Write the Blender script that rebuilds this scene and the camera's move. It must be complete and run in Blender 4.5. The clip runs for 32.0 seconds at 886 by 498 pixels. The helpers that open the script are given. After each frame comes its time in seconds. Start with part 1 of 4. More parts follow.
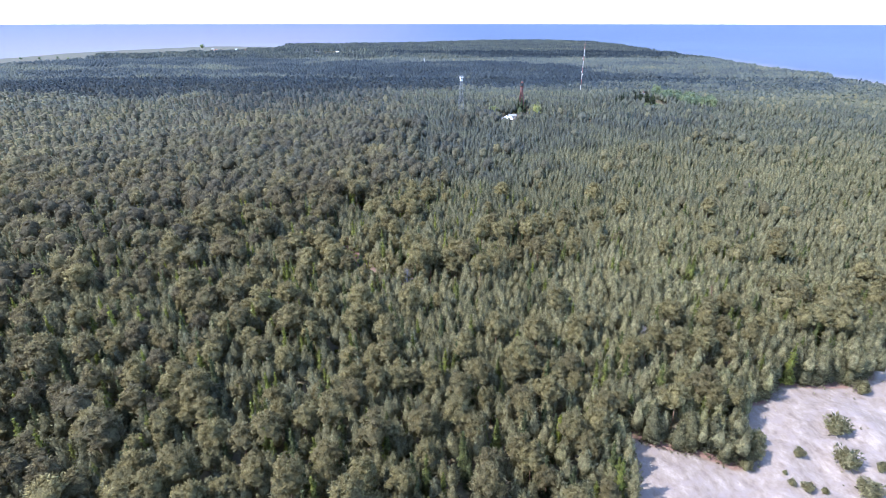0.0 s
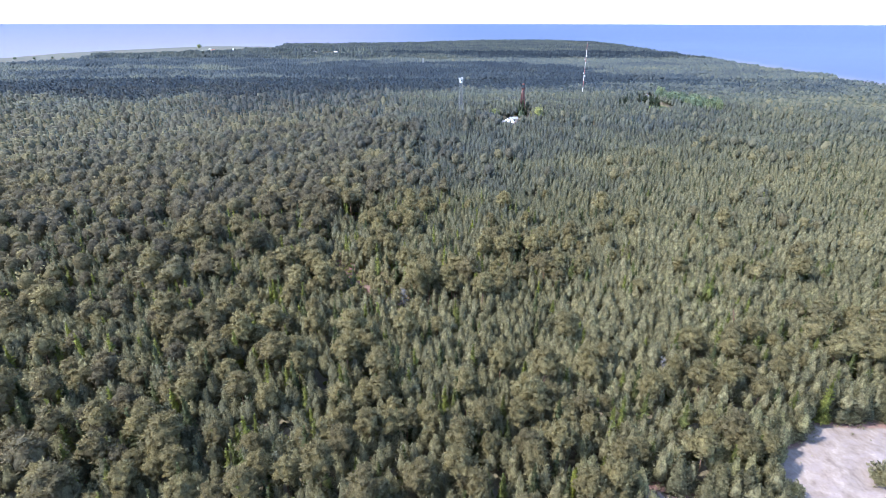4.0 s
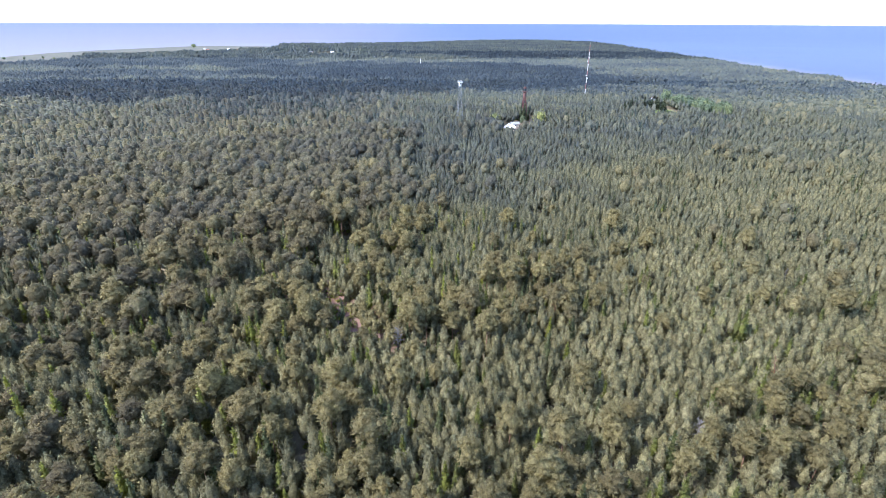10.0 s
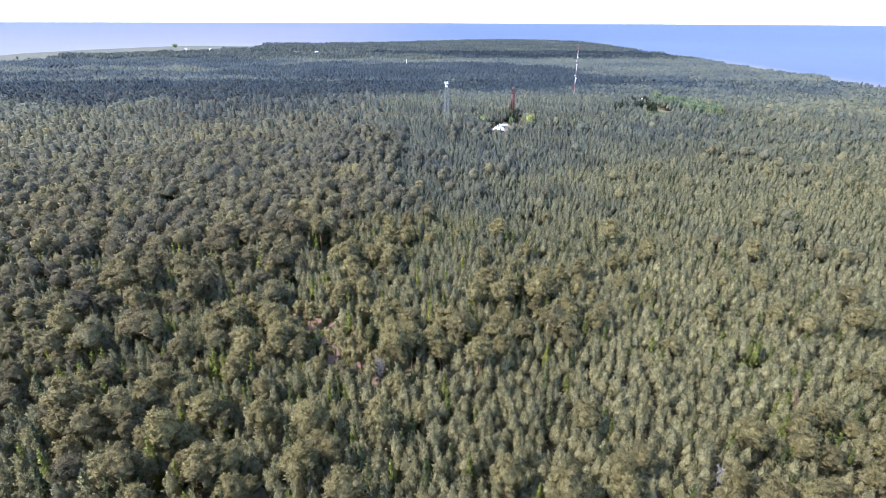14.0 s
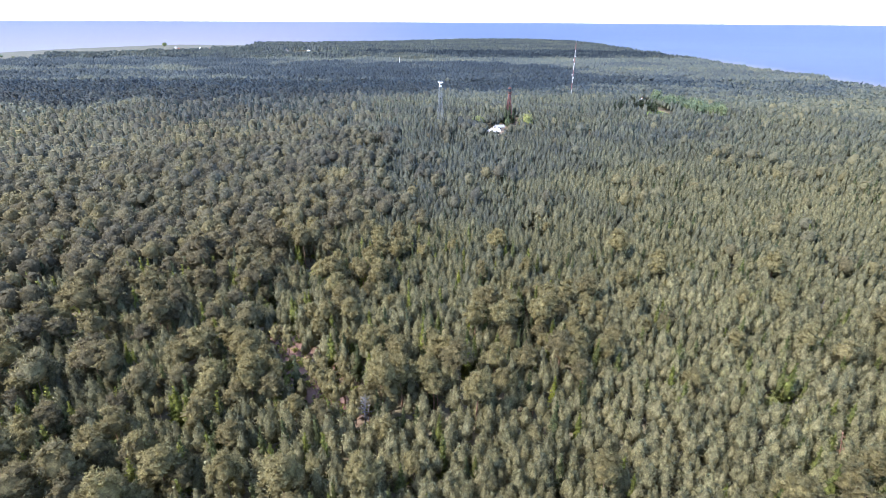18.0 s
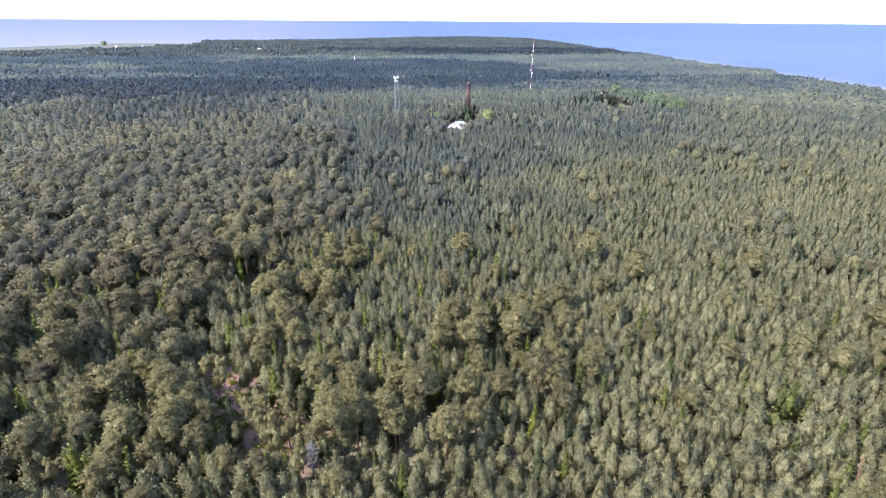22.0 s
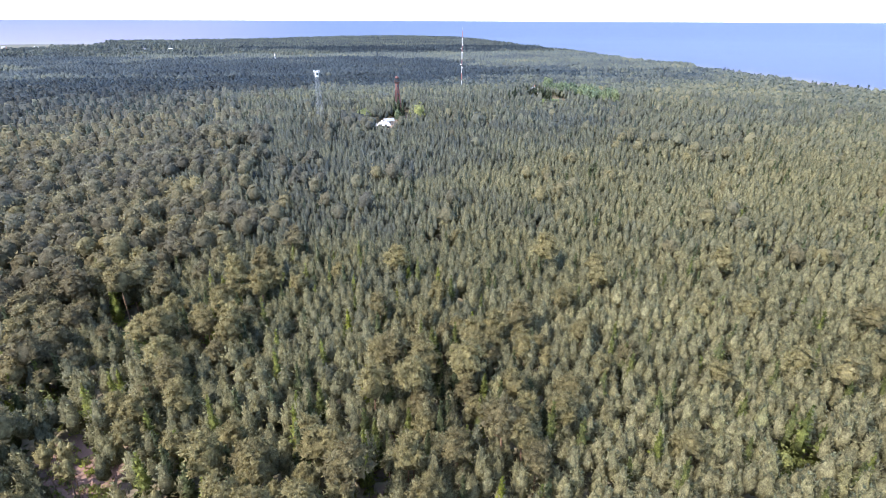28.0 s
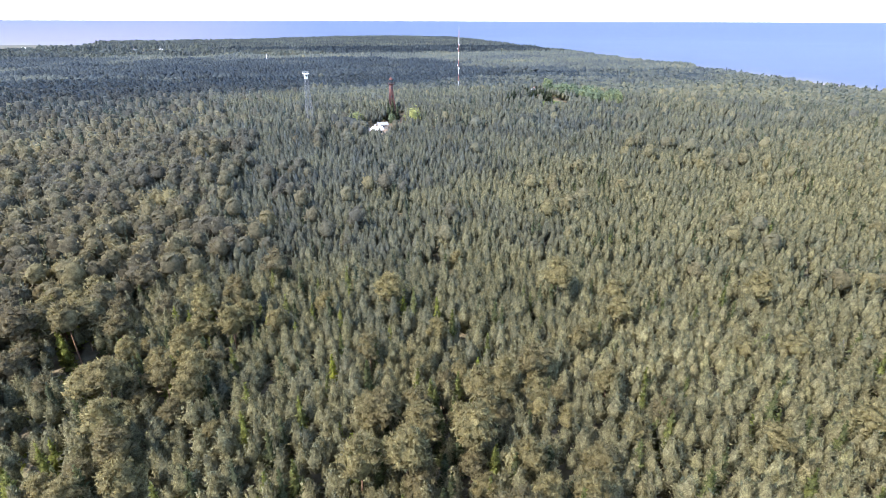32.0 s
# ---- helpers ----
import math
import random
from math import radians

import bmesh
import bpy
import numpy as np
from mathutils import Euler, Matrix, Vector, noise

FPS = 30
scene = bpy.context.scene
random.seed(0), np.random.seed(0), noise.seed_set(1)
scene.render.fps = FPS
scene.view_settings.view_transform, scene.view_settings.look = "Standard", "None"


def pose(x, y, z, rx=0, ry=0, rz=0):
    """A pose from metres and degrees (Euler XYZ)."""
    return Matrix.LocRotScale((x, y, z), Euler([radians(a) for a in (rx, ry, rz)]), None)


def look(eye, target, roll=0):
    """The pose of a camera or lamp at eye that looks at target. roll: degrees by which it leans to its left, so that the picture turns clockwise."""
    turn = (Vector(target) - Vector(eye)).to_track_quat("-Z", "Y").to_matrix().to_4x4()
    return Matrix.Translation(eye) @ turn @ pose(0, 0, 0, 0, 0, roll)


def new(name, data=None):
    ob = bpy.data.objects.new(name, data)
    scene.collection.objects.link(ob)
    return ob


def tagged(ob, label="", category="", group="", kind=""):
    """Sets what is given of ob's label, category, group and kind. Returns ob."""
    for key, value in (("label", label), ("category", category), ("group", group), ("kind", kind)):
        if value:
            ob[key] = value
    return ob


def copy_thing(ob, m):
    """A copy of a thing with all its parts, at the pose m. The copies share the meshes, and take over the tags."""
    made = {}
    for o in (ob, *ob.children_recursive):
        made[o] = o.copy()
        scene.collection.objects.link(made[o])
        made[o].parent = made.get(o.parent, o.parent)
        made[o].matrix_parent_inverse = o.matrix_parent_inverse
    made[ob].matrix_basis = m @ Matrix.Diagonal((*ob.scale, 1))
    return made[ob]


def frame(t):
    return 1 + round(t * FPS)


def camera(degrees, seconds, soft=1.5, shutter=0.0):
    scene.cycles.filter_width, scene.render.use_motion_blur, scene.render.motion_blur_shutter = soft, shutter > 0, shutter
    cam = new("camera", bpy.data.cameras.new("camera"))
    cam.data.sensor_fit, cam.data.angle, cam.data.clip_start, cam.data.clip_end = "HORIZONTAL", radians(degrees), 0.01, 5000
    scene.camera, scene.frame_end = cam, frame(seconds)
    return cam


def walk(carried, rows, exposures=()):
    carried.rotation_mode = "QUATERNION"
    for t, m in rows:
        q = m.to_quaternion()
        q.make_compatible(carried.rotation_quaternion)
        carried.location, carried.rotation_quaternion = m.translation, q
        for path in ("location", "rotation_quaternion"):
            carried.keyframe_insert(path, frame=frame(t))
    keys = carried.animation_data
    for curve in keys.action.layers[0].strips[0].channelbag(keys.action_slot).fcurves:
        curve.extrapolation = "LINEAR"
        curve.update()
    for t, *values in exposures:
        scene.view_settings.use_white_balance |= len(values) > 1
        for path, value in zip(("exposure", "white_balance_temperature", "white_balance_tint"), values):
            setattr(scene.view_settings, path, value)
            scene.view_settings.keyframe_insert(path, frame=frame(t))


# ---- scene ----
# ---- camera and its flight ----
def pose_row(t, x, y, z, yaw, pitch, lean):
    return t, pose(x, y, z, 90 - pitch, 0, -yaw) @ pose(0, 0, 0, 0, 0, lean)


cam = camera(80.8, 32.0, soft=0.8)
walk(cam, [pose_row(*r) for r in (
    (0, 0.00, -0.00, 85.00, -0.037, 23.645, 0.025),
    (0.5, 0.01, 1.72, 85.02, -0.012, 23.647, 0.032),
    (1, 0.01, 3.44, 85.04, 0.014, 23.649, 0.039),
    (1.5, 0.01, 5.16, 85.06, -0.020, 23.650, 0.046),
    (2, 0.01, 6.88, 85.08, 0.006, 23.652, 0.054),
    (2.5, 0.01, 8.60, 85.11, 0.004, 23.654, 0.062),
    (3, -0.00, 10.32, 85.14, 0.002, 23.657, 0.070),
    (3.5, -0.02, 12.05, 85.18, 0.031, 23.659, 0.078),
    (5.5, -0.16, 18.95, 85.41, 0.162, 23.671, 0.117),
    (6, -0.21, 20.67, 85.50, 0.138, 23.675, 0.129),
    (7, -0.36, 24.13, 85.69, 0.186, 23.683, 0.154),
    (8, -0.48, 27.60, 85.87, 0.233, 23.692, 0.177),
    (9, -0.54, 31.08, 85.98, 0.300, 23.699, 0.194),
    (10, -0.48, 34.58, 85.98, 0.351, 23.703, 0.202),
    (11, -0.33, 38.12, 85.87, 0.330, 23.706, 0.203),
    (12, -0.13, 41.73, 85.70, 0.305, 23.709, 0.205),
    (12.5, -0.03, 43.57, 85.60, 0.324, 23.711, 0.207),
    (13, 0.06, 45.44, 85.50, 0.648, 23.714, 0.212),
    (13.25, 0.11, 46.39, 85.45, 1.206, 23.715, 0.215),
    (13.5, 0.15, 47.34, 85.40, 1.614, 23.717, 0.219),
    (14, 0.23, 49.27, 85.29, 1.762, 23.721, 0.228),
    (14.5, 0.30, 51.22, 85.17, 1.881, 23.725, 0.239),
    (16.5, 0.59, 59.25, 84.46, 2.339, 23.748, 0.293),
    (17, 0.68, 61.30, 84.20, 2.370, 23.755, 0.306),
    (18, 0.89, 65.43, 83.54, 2.427, 23.769, 0.331),
    (19, 1.18, 69.61, 82.65, 2.629, 23.785, 0.350),
    (20, 1.55, 73.80, 81.51, 2.634, 23.800, 0.360),
    (21, 2.02, 77.99, 80.19, 2.624, 23.814, 0.362),
    (21.5, 2.30, 80.08, 79.48, 2.812, 23.819, 0.360),
    (22, 2.60, 82.17, 78.76, 6.918, 23.823, 0.356),
    (22.5, 2.92, 84.25, 78.04, 9.122, 23.825, 0.351),
    (23, 3.27, 86.32, 77.31, 10.766, 23.825, 0.344),
    (23.5, 3.65, 88.39, 76.61, 12.796, 23.823, 0.335),
    (24, 4.06, 90.44, 75.92, 13.321, 23.819, 0.326),
    (24.5, 4.48, 92.50, 75.26, 13.508, 23.813, 0.316),
    (25, 4.92, 94.56, 74.64, 13.690, 23.805, 0.305),
    (25.5, 5.38, 96.62, 74.05, 13.810, 23.797, 0.293),
    (27.5, 7.30, 105.07, 72.15, 14.305, 23.762, 0.246),
    (28, 7.79, 107.24, 71.81, 14.300, 23.755, 0.236),
    (28.5, 8.28, 109.46, 71.55, 14.448, 23.750, 0.225),
    (29, 8.76, 111.70, 71.34, 14.537, 23.745, 0.216),
    (29.5, 9.24, 113.98, 71.18, 14.628, 23.741, 0.207),
    (30, 9.72, 116.27, 71.06, 14.719, 23.739, 0.198),
    (30.5, 10.19, 118.59, 70.98, 14.629, 23.737, 0.190),
    (31, 10.67, 120.92, 70.92, 14.661, 23.735, 0.183),
    (31.5, 11.14, 123.26, 70.88, 14.753, 23.734, 0.175),
    (32, 11.62, 125.60, 70.84, 14.785, 23.733, 0.167),
)], exposures=((0, 2.42, 5620, 12), (7, 2.50, 5810, 12), (12, 2.54, 5960, 12), (20, 2.55, 6090, 12), (28, 2.60, 6220, 12), (32, 2.62, 6310, 12)))

# ---- world, sun, exposure ----
SUN_AZ, SUN_EL = radians(-105), radians(49)      # clockwise from +Y, above the horizon
world = bpy.data.worlds.new("sky")
scene.world = world
world.use_nodes = True
wn = world.node_tree.nodes
sky = wn.new("ShaderNodeTexSky")
sky.sky_type, sky.sun_disc = "NISHITA", False
sky.sun_elevation, sky.sun_rotation = SUN_EL, SUN_AZ
sky.air_density, sky.dust_density, sky.ozone_density = 1.0, 0.7, 1.0
world.node_tree.links.new(sky.outputs[0], wn["Background"].inputs[0])
wn["Background"].inputs[1].default_value = 0.15
sun_dir = Vector((math.sin(SUN_AZ) * math.cos(SUN_EL), math.cos(SUN_AZ) * math.cos(SUN_EL), math.sin(SUN_EL)))
sun = new("sun", bpy.data.lights.new("sun", "SUN"))
sun.data.energy, sun.data.angle, sun.data.color = 2.1, radians(0.55), (1.0, 0.94, 0.85)
sun.matrix_world = look((0, 0, 300), Vector((0, 0, 300)) - sun_dir)


# ---- materials ----
def nodes_of(name):
    m = bpy.data.materials.new(name)
    m.use_nodes = True
    t = m.node_tree
    return m, t.nodes, t.links, t.nodes["Principled BSDF"]


def ramp_node(n, stops, mode="LINEAR"):
    r = n.new("ShaderNodeValToRGB")
    r.color_ramp.interpolation = mode
    e = r.color_ramp.elements
    while len(e) < len(stops):
        e.new(0.5)
    for k, (p, c) in zip(e, stops):
        k.position, k.color = p, (*c, 1)
    return r


def noise_node(n, l, scale, detail=4.0, coord=None, rough=0.6):
    k = n.new("ShaderNodeTexNoise")
    k.inputs["Scale"].default_value, k.inputs["Detail"].default_value, k.inputs["Roughness"].default_value = scale, detail, rough
    if coord is None:
        coord = n.new("ShaderNodeNewGeometry").outputs["Position"]
    l.new(coord, k.inputs["Vector"])
    return k


def calc(n, l, op, a, b=None, clamp=False):
    k = n.new("ShaderNodeMath")
    k.operation, k.use_clamp = op, clamp
    for i, v in enumerate((a, b)):
        if v is None:
            continue
        if isinstance(v, (int, float)):
            k.inputs[i].default_value = v
        else:
            l.new(v, k.inputs[i])
    return k.outputs[0]


def mixed(n, l, fac, a, b, mode="MIX"):
    k = n.new("ShaderNodeMix")
    k.data_type, k.blend_type = "RGBA", mode
    for s, v in ((k.inputs["Factor"], fac), (k.inputs["A"], a), (k.inputs["B"], b)):
        if isinstance(v, (int, float)):
            s.default_value = v
        elif isinstance(v, tuple):
            s.default_value = (*v, 1)
        else:
            l.new(v, s)
    return k.outputs["Result"]


def bumped(n, l, p, height, strength, distance):
    b = n.new("ShaderNodeBump")
    b.inputs["Strength"].default_value, b.inputs["Distance"].default_value = strength, distance
    l.new(height, b.inputs["Height"])
    l.new(b.outputs[0], p.inputs["Normal"])


def foliage(name, stops, rough=0.75, glow_through=0.58, haze_stops=None, fleck=3.2):
    """Needles or leaves; the tint of each tree comes from its own mesh and its object's random number."""
    m, n, l, p = nodes_of(name)
    at = n.new("ShaderNodeAttribute")
    at.attribute_name = "tint"
    vr = n.new("ShaderNodeAttribute")
    vr.attribute_name = "vary"
    info = n.new("ShaderNodeObjectInfo")
    geo = n.new("ShaderNodeNewGeometry")
    spread = calc(n, l, "MULTIPLY", calc(n, l, "SUBTRACT", info.outputs["Random"], 0.5), vr.outputs["Fac"])
    tint = calc(n, l, "ADD", at.outputs["Fac"], spread)
    isl = calc(n, l, "MULTIPLY", calc(n, l, "SUBTRACT", geo.outputs["Random Per Island"], 0.5), 0.14)
    fine = noise_node(n, l, 2.6, 3.0, geo.outputs["Position"])
    patch = calc(n, l, "MULTIPLY", calc(n, l, "SUBTRACT", fine.outputs["Fac"], 0.5), 0.24)
    total = calc(n, l, "ADD", calc(n, l, "ADD", tint, isl), patch, True)
    r = ramp_node(n, stops)
    l.new(total, r.inputs[0])
    hue = r.outputs[0]
    if haze_stops:
        haze = n.new("ShaderNodeAttribute")
        haze.attribute_name = "haze"
        rb = ramp_node(n, haze_stops)
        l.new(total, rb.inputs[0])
        hue = mixed(n, l, haze.outputs["Fac"], hue, rb.outputs[0])
    clump = noise_node(n, l, 1.1, 2.0, geo.outputs["Position"])
    lump = calc(n, l, "MAXIMUM", calc(n, l, "SUBTRACT", calc(n, l, "MULTIPLY", clump.outputs["Fac"], 2.2), 0.08), 0.4)
    grain = noise_node(n, l, 4.5, 3.0, geo.outputs["Position"], 0.75)
    g2 = calc(n, l, "MAXIMUM", calc(n, l, "SUBTRACT", calc(n, l, "MULTIPLY", grain.outputs["Fac"], fleck), 0.5 * fleck - 1.08), 0.15)
    # haze again: clumps and grain lose contrast on the far trees
    if haze_stops:
        lump, g2 = [calc(n, l, "ADD", v, calc(n, l, "MULTIPLY", calc(n, l, "SUBTRACT", 1.0, v), calc(n, l, "MULTIPLY", haze.outputs["Fac"], k))) for v, k in ((lump, 0.7), (g2, 0.9))]
    hue = mixed(n, l, 1.0, hue, lump, "MULTIPLY")
    col = mixed(n, l, 1.0, hue, g2, "MULTIPLY")
    l.new(col, p.inputs["Base Color"])
    p.inputs["Roughness"].default_value = rough
    p.inputs["Specular IOR Level"].default_value = 0.25
    tuft = noise_node(n, l, 5.0, 3.0, geo.outputs["Position"], 0.7)
    bumped(n, l, p, tuft.outputs["Fac"], 1.0, 0.4)
    tr = n.new("ShaderNodeBsdfTranslucent")
    l.new(col, tr.inputs[0])
    mx = n.new("ShaderNodeMixShader")
    mx.inputs[0].default_value = glow_through
    l.new(p.outputs[0], mx.inputs[1])
    l.new(tr.outputs[0], mx.inputs[2])
    l.new(mx.outputs[0], n["Material Output"].inputs[0])
    return m


def plain(name, color, rough=0.6, metal=0.0, wear=0.25, scale=3.0, bump=0.0):
    m, n, l, p = nodes_of(name)
    k = noise_node(n, l, scale, 5.0)
    dark = tuple(c * (1 - wear) for c in color)
    light = tuple(min(1, c * (1 + wear * 0.5)) for c in color)
    r = ramp_node(n, [(0.3, dark), (0.7, light)])
    l.new(k.outputs["Fac"], r.inputs[0])
    l.new(r.outputs[0], p.inputs["Base Color"])
    p.inputs["Roughness"].default_value, p.inputs["Metallic"].default_value = rough, metal
    if bump:
        bumped(n, l, p, k.outputs["Fac"], 0.5, bump)
    return m


PINE = [(0.0, (0.048, 0.050, 0.040)), (0.22, (0.104, 0.102, 0.066)), (0.4, (0.159, 0.151, 0.086)), (0.57, (0.214, 0.195, 0.102)), (0.75, (0.262, 0.235, 0.130)), (1.0, (0.290, 0.272, 0.130))]
# colours of distance haze, painted into the needles of far trees
HAZE_BLUE = [(0.0, (0.038, 0.053, 0.070)), (0.2, (0.074, 0.093, 0.105)), (0.4, (0.122, 0.139, 0.131)), (0.57, (0.166, 0.175, 0.141)), (0.75, (0.225, 0.222, 0.138)), (1.0, (0.270, 0.290, 0.095))]
LEAF = [(0.0, (0.046, 0.074, 0.048)), (0.5, (0.108, 0.135, 0.080)), (1.0, (0.225, 0.222, 0.066))]
OLD = [(0.0, (0.064, 0.057, 0.040)), (0.25, (0.134, 0.111, 0.062)), (0.5, (0.205, 0.173, 0.080)), (0.75, (0.248, 0.212, 0.100)), (1.0, (0.250, 0.207, 0.126))]
FIR = [(0.0, (0.030, 0.046, 0.036)), (0.5, (0.125, 0.136, 0.056)), (1.0, (0.270, 0.285, 0.042))]
m_pine = foliage("young pine needles", PINE, haze_stops=HAZE_BLUE)
m_old = foliage("old pine needles", OLD, haze_stops=HAZE_BLUE, fleck=2.2)
m_spruce = foliage("spruce needles", FIR, haze_stops=HAZE_BLUE)
m_leaf = foliage("broad leaves", LEAF, 0.6, 0.35)
m_bark = plain("pine bark", (0.20, 0.115, 0.070), 0.9, 0, 0.5, 4.0, 0.02)
m_dead = plain("bleached dead wood", (0.15, 0.135, 0.13), 0.9, 0, 0.35, 5.0, 0.01)
m_rust = plain("dry red brown wood", (0.27, 0.135, 0.09), 0.9, 0, 0.4, 5.0, 0.01)
m_red = plain("faded red mast paint", (0.30, 0.11, 0.10), 0.5, 0.0, 0.3, 1.2)
m_white = plain("white paint", (0.60, 0.59, 0.58), 0.5, 0.0, 0.12, 0.8)
m_iron = plain("oxide red iron", (0.072, 0.024, 0.020), 0.75, 0.0, 0.35, 1.5)
m_steel = plain("galvanised steel", (0.17, 0.175, 0.19), 0.45, 0.5, 0.2, 1.5)
m_roof = plain("pale metal roofing", (0.56, 0.56, 0.56), 0.4, 0.1, 0.12, 0.7)
m_rooft = plain("red brown roofing", (0.24, 0.10, 0.07), 0.8, 0.0, 0.3, 0.9)
m_roofg = plain("grey roofing", (0.22, 0.22, 0.23), 0.8, 0.0, 0.3, 0.9)
m_wall = plain("weathered wall boards", (0.45, 0.36, 0.27), 0.85, 0.0, 0.25, 1.0)
m_brick = plain("brick", (0.34, 0.15, 0.10), 0.9, 0.0, 0.3, 3.0)
m_glass, _, _, gp = nodes_of("window glass")
gp.inputs["Base Color"].default_value = (0.03, 0.04, 0.05, 1)
gp.inputs["Roughness"].default_value = 0.05


def ground_material():
    m, n, l, p = nodes_of("forest floor, sand and meadow")
    geo = n.new("ShaderNodeNewGeometry").outputs["Position"]
    big = noise_node(n, l, 0.06, 5.0, geo)
    mid = noise_node(n, l, 0.45, 6.0, geo)
    fine = noise_node(n, l, 3.5, 5.0, geo)

    def mask(name, soft=0.35, push=0.5):
        a = n.new("ShaderNodeAttribute")
        a.attribute_name = name
        w = calc(n, l, "MULTIPLY", calc(n, l, "SUBTRACT", mid.outputs["Fac"], 0.5), push)
        v = calc(n, l, "ADD", a.outputs["Fac"], w)
        return calc(n, l, "DIVIDE", calc(n, l, "SUBTRACT", v, 0.5 - soft / 2), soft, True)

    floor = ramp_node(n, [(0.25, (0.075, 0.070, 0.040)), (0.5, (0.135, 0.110, 0.075)), (0.75, (0.18, 0.165, 0.10))])
    l.new(mid.outputs["Fac"], floor.inputs[0])
    sand = ramp_node(n, [(0.3, (0.125, 0.094, 0.074)), (0.5, (0.198, 0.157, 0.132)), (0.68, (0.285, 0.236, 0.204))])
    streak = n.new("ShaderNodeTexNoise")
    mp = n.new("ShaderNodeMapping")
    mp.inputs["Rotation"].default_value = (0, 0, radians(14))
    mp.inputs["Scale"].default_value = (0.50, 0.30, 0.5)
    l.new(geo, mp.inputs[0])
    l.new(mp.outputs[0], streak.inputs["Vector"])
    streak.inputs["Scale"].default_value, streak.inputs["Detail"].default_value = 1.0, 9.0
    streak.inputs["Roughness"].default_value = 0.68
    l.new(streak.outputs["Fac"], sand.inputs[0])
    lichen = calc(n, l, "MULTIPLY", calc(n, l, "SUBTRACT", fine.outputs["Fac"], 0.53, True), 5.0, True)
    blotch = calc(n, l, "MULTIPLY", calc(n, l, "SUBTRACT", mid.outputs["Fac"], 0.47, True), 5.5, True)
    sand_c = mixed(n, l, lichen, mixed(n, l, blotch, sand.outputs[0], (0.205, 0.165, 0.152)), (0.165, 0.135, 0.115))
    litter = mixed(n, l, fine.outputs["Fac"], (0.10, 0.058, 0.046), (0.25, 0.155, 0.125))
    grass = mixed(n, l, fine.outputs["Fac"], (0.085, 0.115, 0.035), (0.16, 0.19, 0.06))
    field = ramp_node(n, [(0.3, (0.058, 0.062, 0.042)), (0.55, (0.084, 0.077, 0.060)), (0.75, (0.112, 0.094, 0.080))])
    l.new(big.outputs["Fac"], field.inputs[0])
    c = mixed(n, l, mask("litter"), floor.outputs[0], litter)
    c = mixed(n, l, mask("grass"), c, grass)
    c = mixed(n, l, mask("meadow", 0.3, 0.2), c, field.outputs[0])
    c = mixed(n, l, mask("track"), c, (0.165, 0.125, 0.095))
    c = mixed(n, l, mask("sand", 0.22, 0.45), c, sand_c)
    l.new(c, p.inputs["Base Color"])
    p.inputs["Roughness"].default_value = 0.95
    p.inputs["Specular IOR Level"].default_value = 0.1
    h = calc(n, l, "ADD", streak.outputs["Fac"], calc(n, l, "MULTIPLY", fine.outputs["Fac"], 0.4))
    bumped(n, l, p, h, 0.5, 0.35)
    return m


def water_material():
    m, n, l, p = nodes_of("sea water")
    geo = n.new("ShaderNodeNewGeometry").outputs["Position"]
    mp = n.new("ShaderNodeMapping")
    mp.inputs["Scale"].default_value = (0.0016, 0.006, 1)
    l.new(geo, mp.inputs[0])
    k = noise_node(n, l, 1.0, 4.0, mp.outputs[0])
    # paler sea to the west: shallows, with haze and glitter put into the colour
    shoal_haze = n.new("ShaderNodeAttribute")
    shoal_haze.attribute_name = "shoal_haze"
    deep = ramp_node(n, [(0.3, (0.033, 0.044, 0.096)), (0.7, (0.041, 0.052, 0.108))])
    l.new(k.outputs["Fac"], deep.inputs[0])
    c = mixed(n, l, shoal_haze.outputs["Fac"], deep.outputs[0], (0.098, 0.083, 0.132))
    surf = n.new("ShaderNodeAttribute")
    surf.attribute_name = "surf"
    c = mixed(n, l, surf.outputs["Fac"], c, (0.100, 0.088, 0.108))
    l.new(c, p.inputs["Base Color"])
    p.inputs["Roughness"].default_value = 0.45
    p.inputs["Specular IOR Level"].default_value = 0.02
    w = noise_node(n, l, 0.35, 3.0, geo)
    bumped(n, l, p, w.outputs["Fac"], 0.35, 0.6)
    return m


m_ground, m_water = ground_material(), water_material()


# ---- mesh helpers ----
def mesh_of(name, bm, material, smooth=False):
    me = bpy.data.meshes.new(name)
    bm.to_mesh(me)
    bm.free()
    me.materials.append(material)
    if smooth:
        me.shade_smooth()
    return me


def part(name, bm, material, parent, label="", smooth=False):
    ob = new(name, mesh_of(name, bm, material, smooth))
    ob.parent = parent
    if label:
        ob["label"] = label
    return ob


def thing(name, at, label, category, turn=0, group=""):
    ob = new(name)
    ob.empty_display_size = 0.5
    ob.matrix_basis = pose(*at, 0, 0, turn)
    return tagged(ob, label, category, group)


def box(bm, x0, y0, z0, x1, y1, z1, bevel=0.0):
    r = bmesh.ops.create_cube(bm, size=1, matrix=Matrix.LocRotScale(((x0 + x1) / 2, (y0 + y1) / 2, (z0 + z1) / 2), None, (x1 - x0, y1 - y0, z1 - z0)))
    if bevel:
        bmesh.ops.bevel(bm, geom=list({e for v in r["verts"] for e in v.link_edges}), offset=bevel, segments=1, affect="EDGES")
    return bm


def tube(bm, a, b, ra, rb, sides=8):
    a, b = Vector(a), Vector(b)
    m = Matrix.Translation((a + b) / 2) @ (b - a).to_track_quat("Z", "Y").to_matrix().to_4x4()
    bmesh.ops.create_cone(bm, cap_ends=True, segments=sides, radius1=ra, radius2=rb, depth=(b - a).length, matrix=m)
    return bm


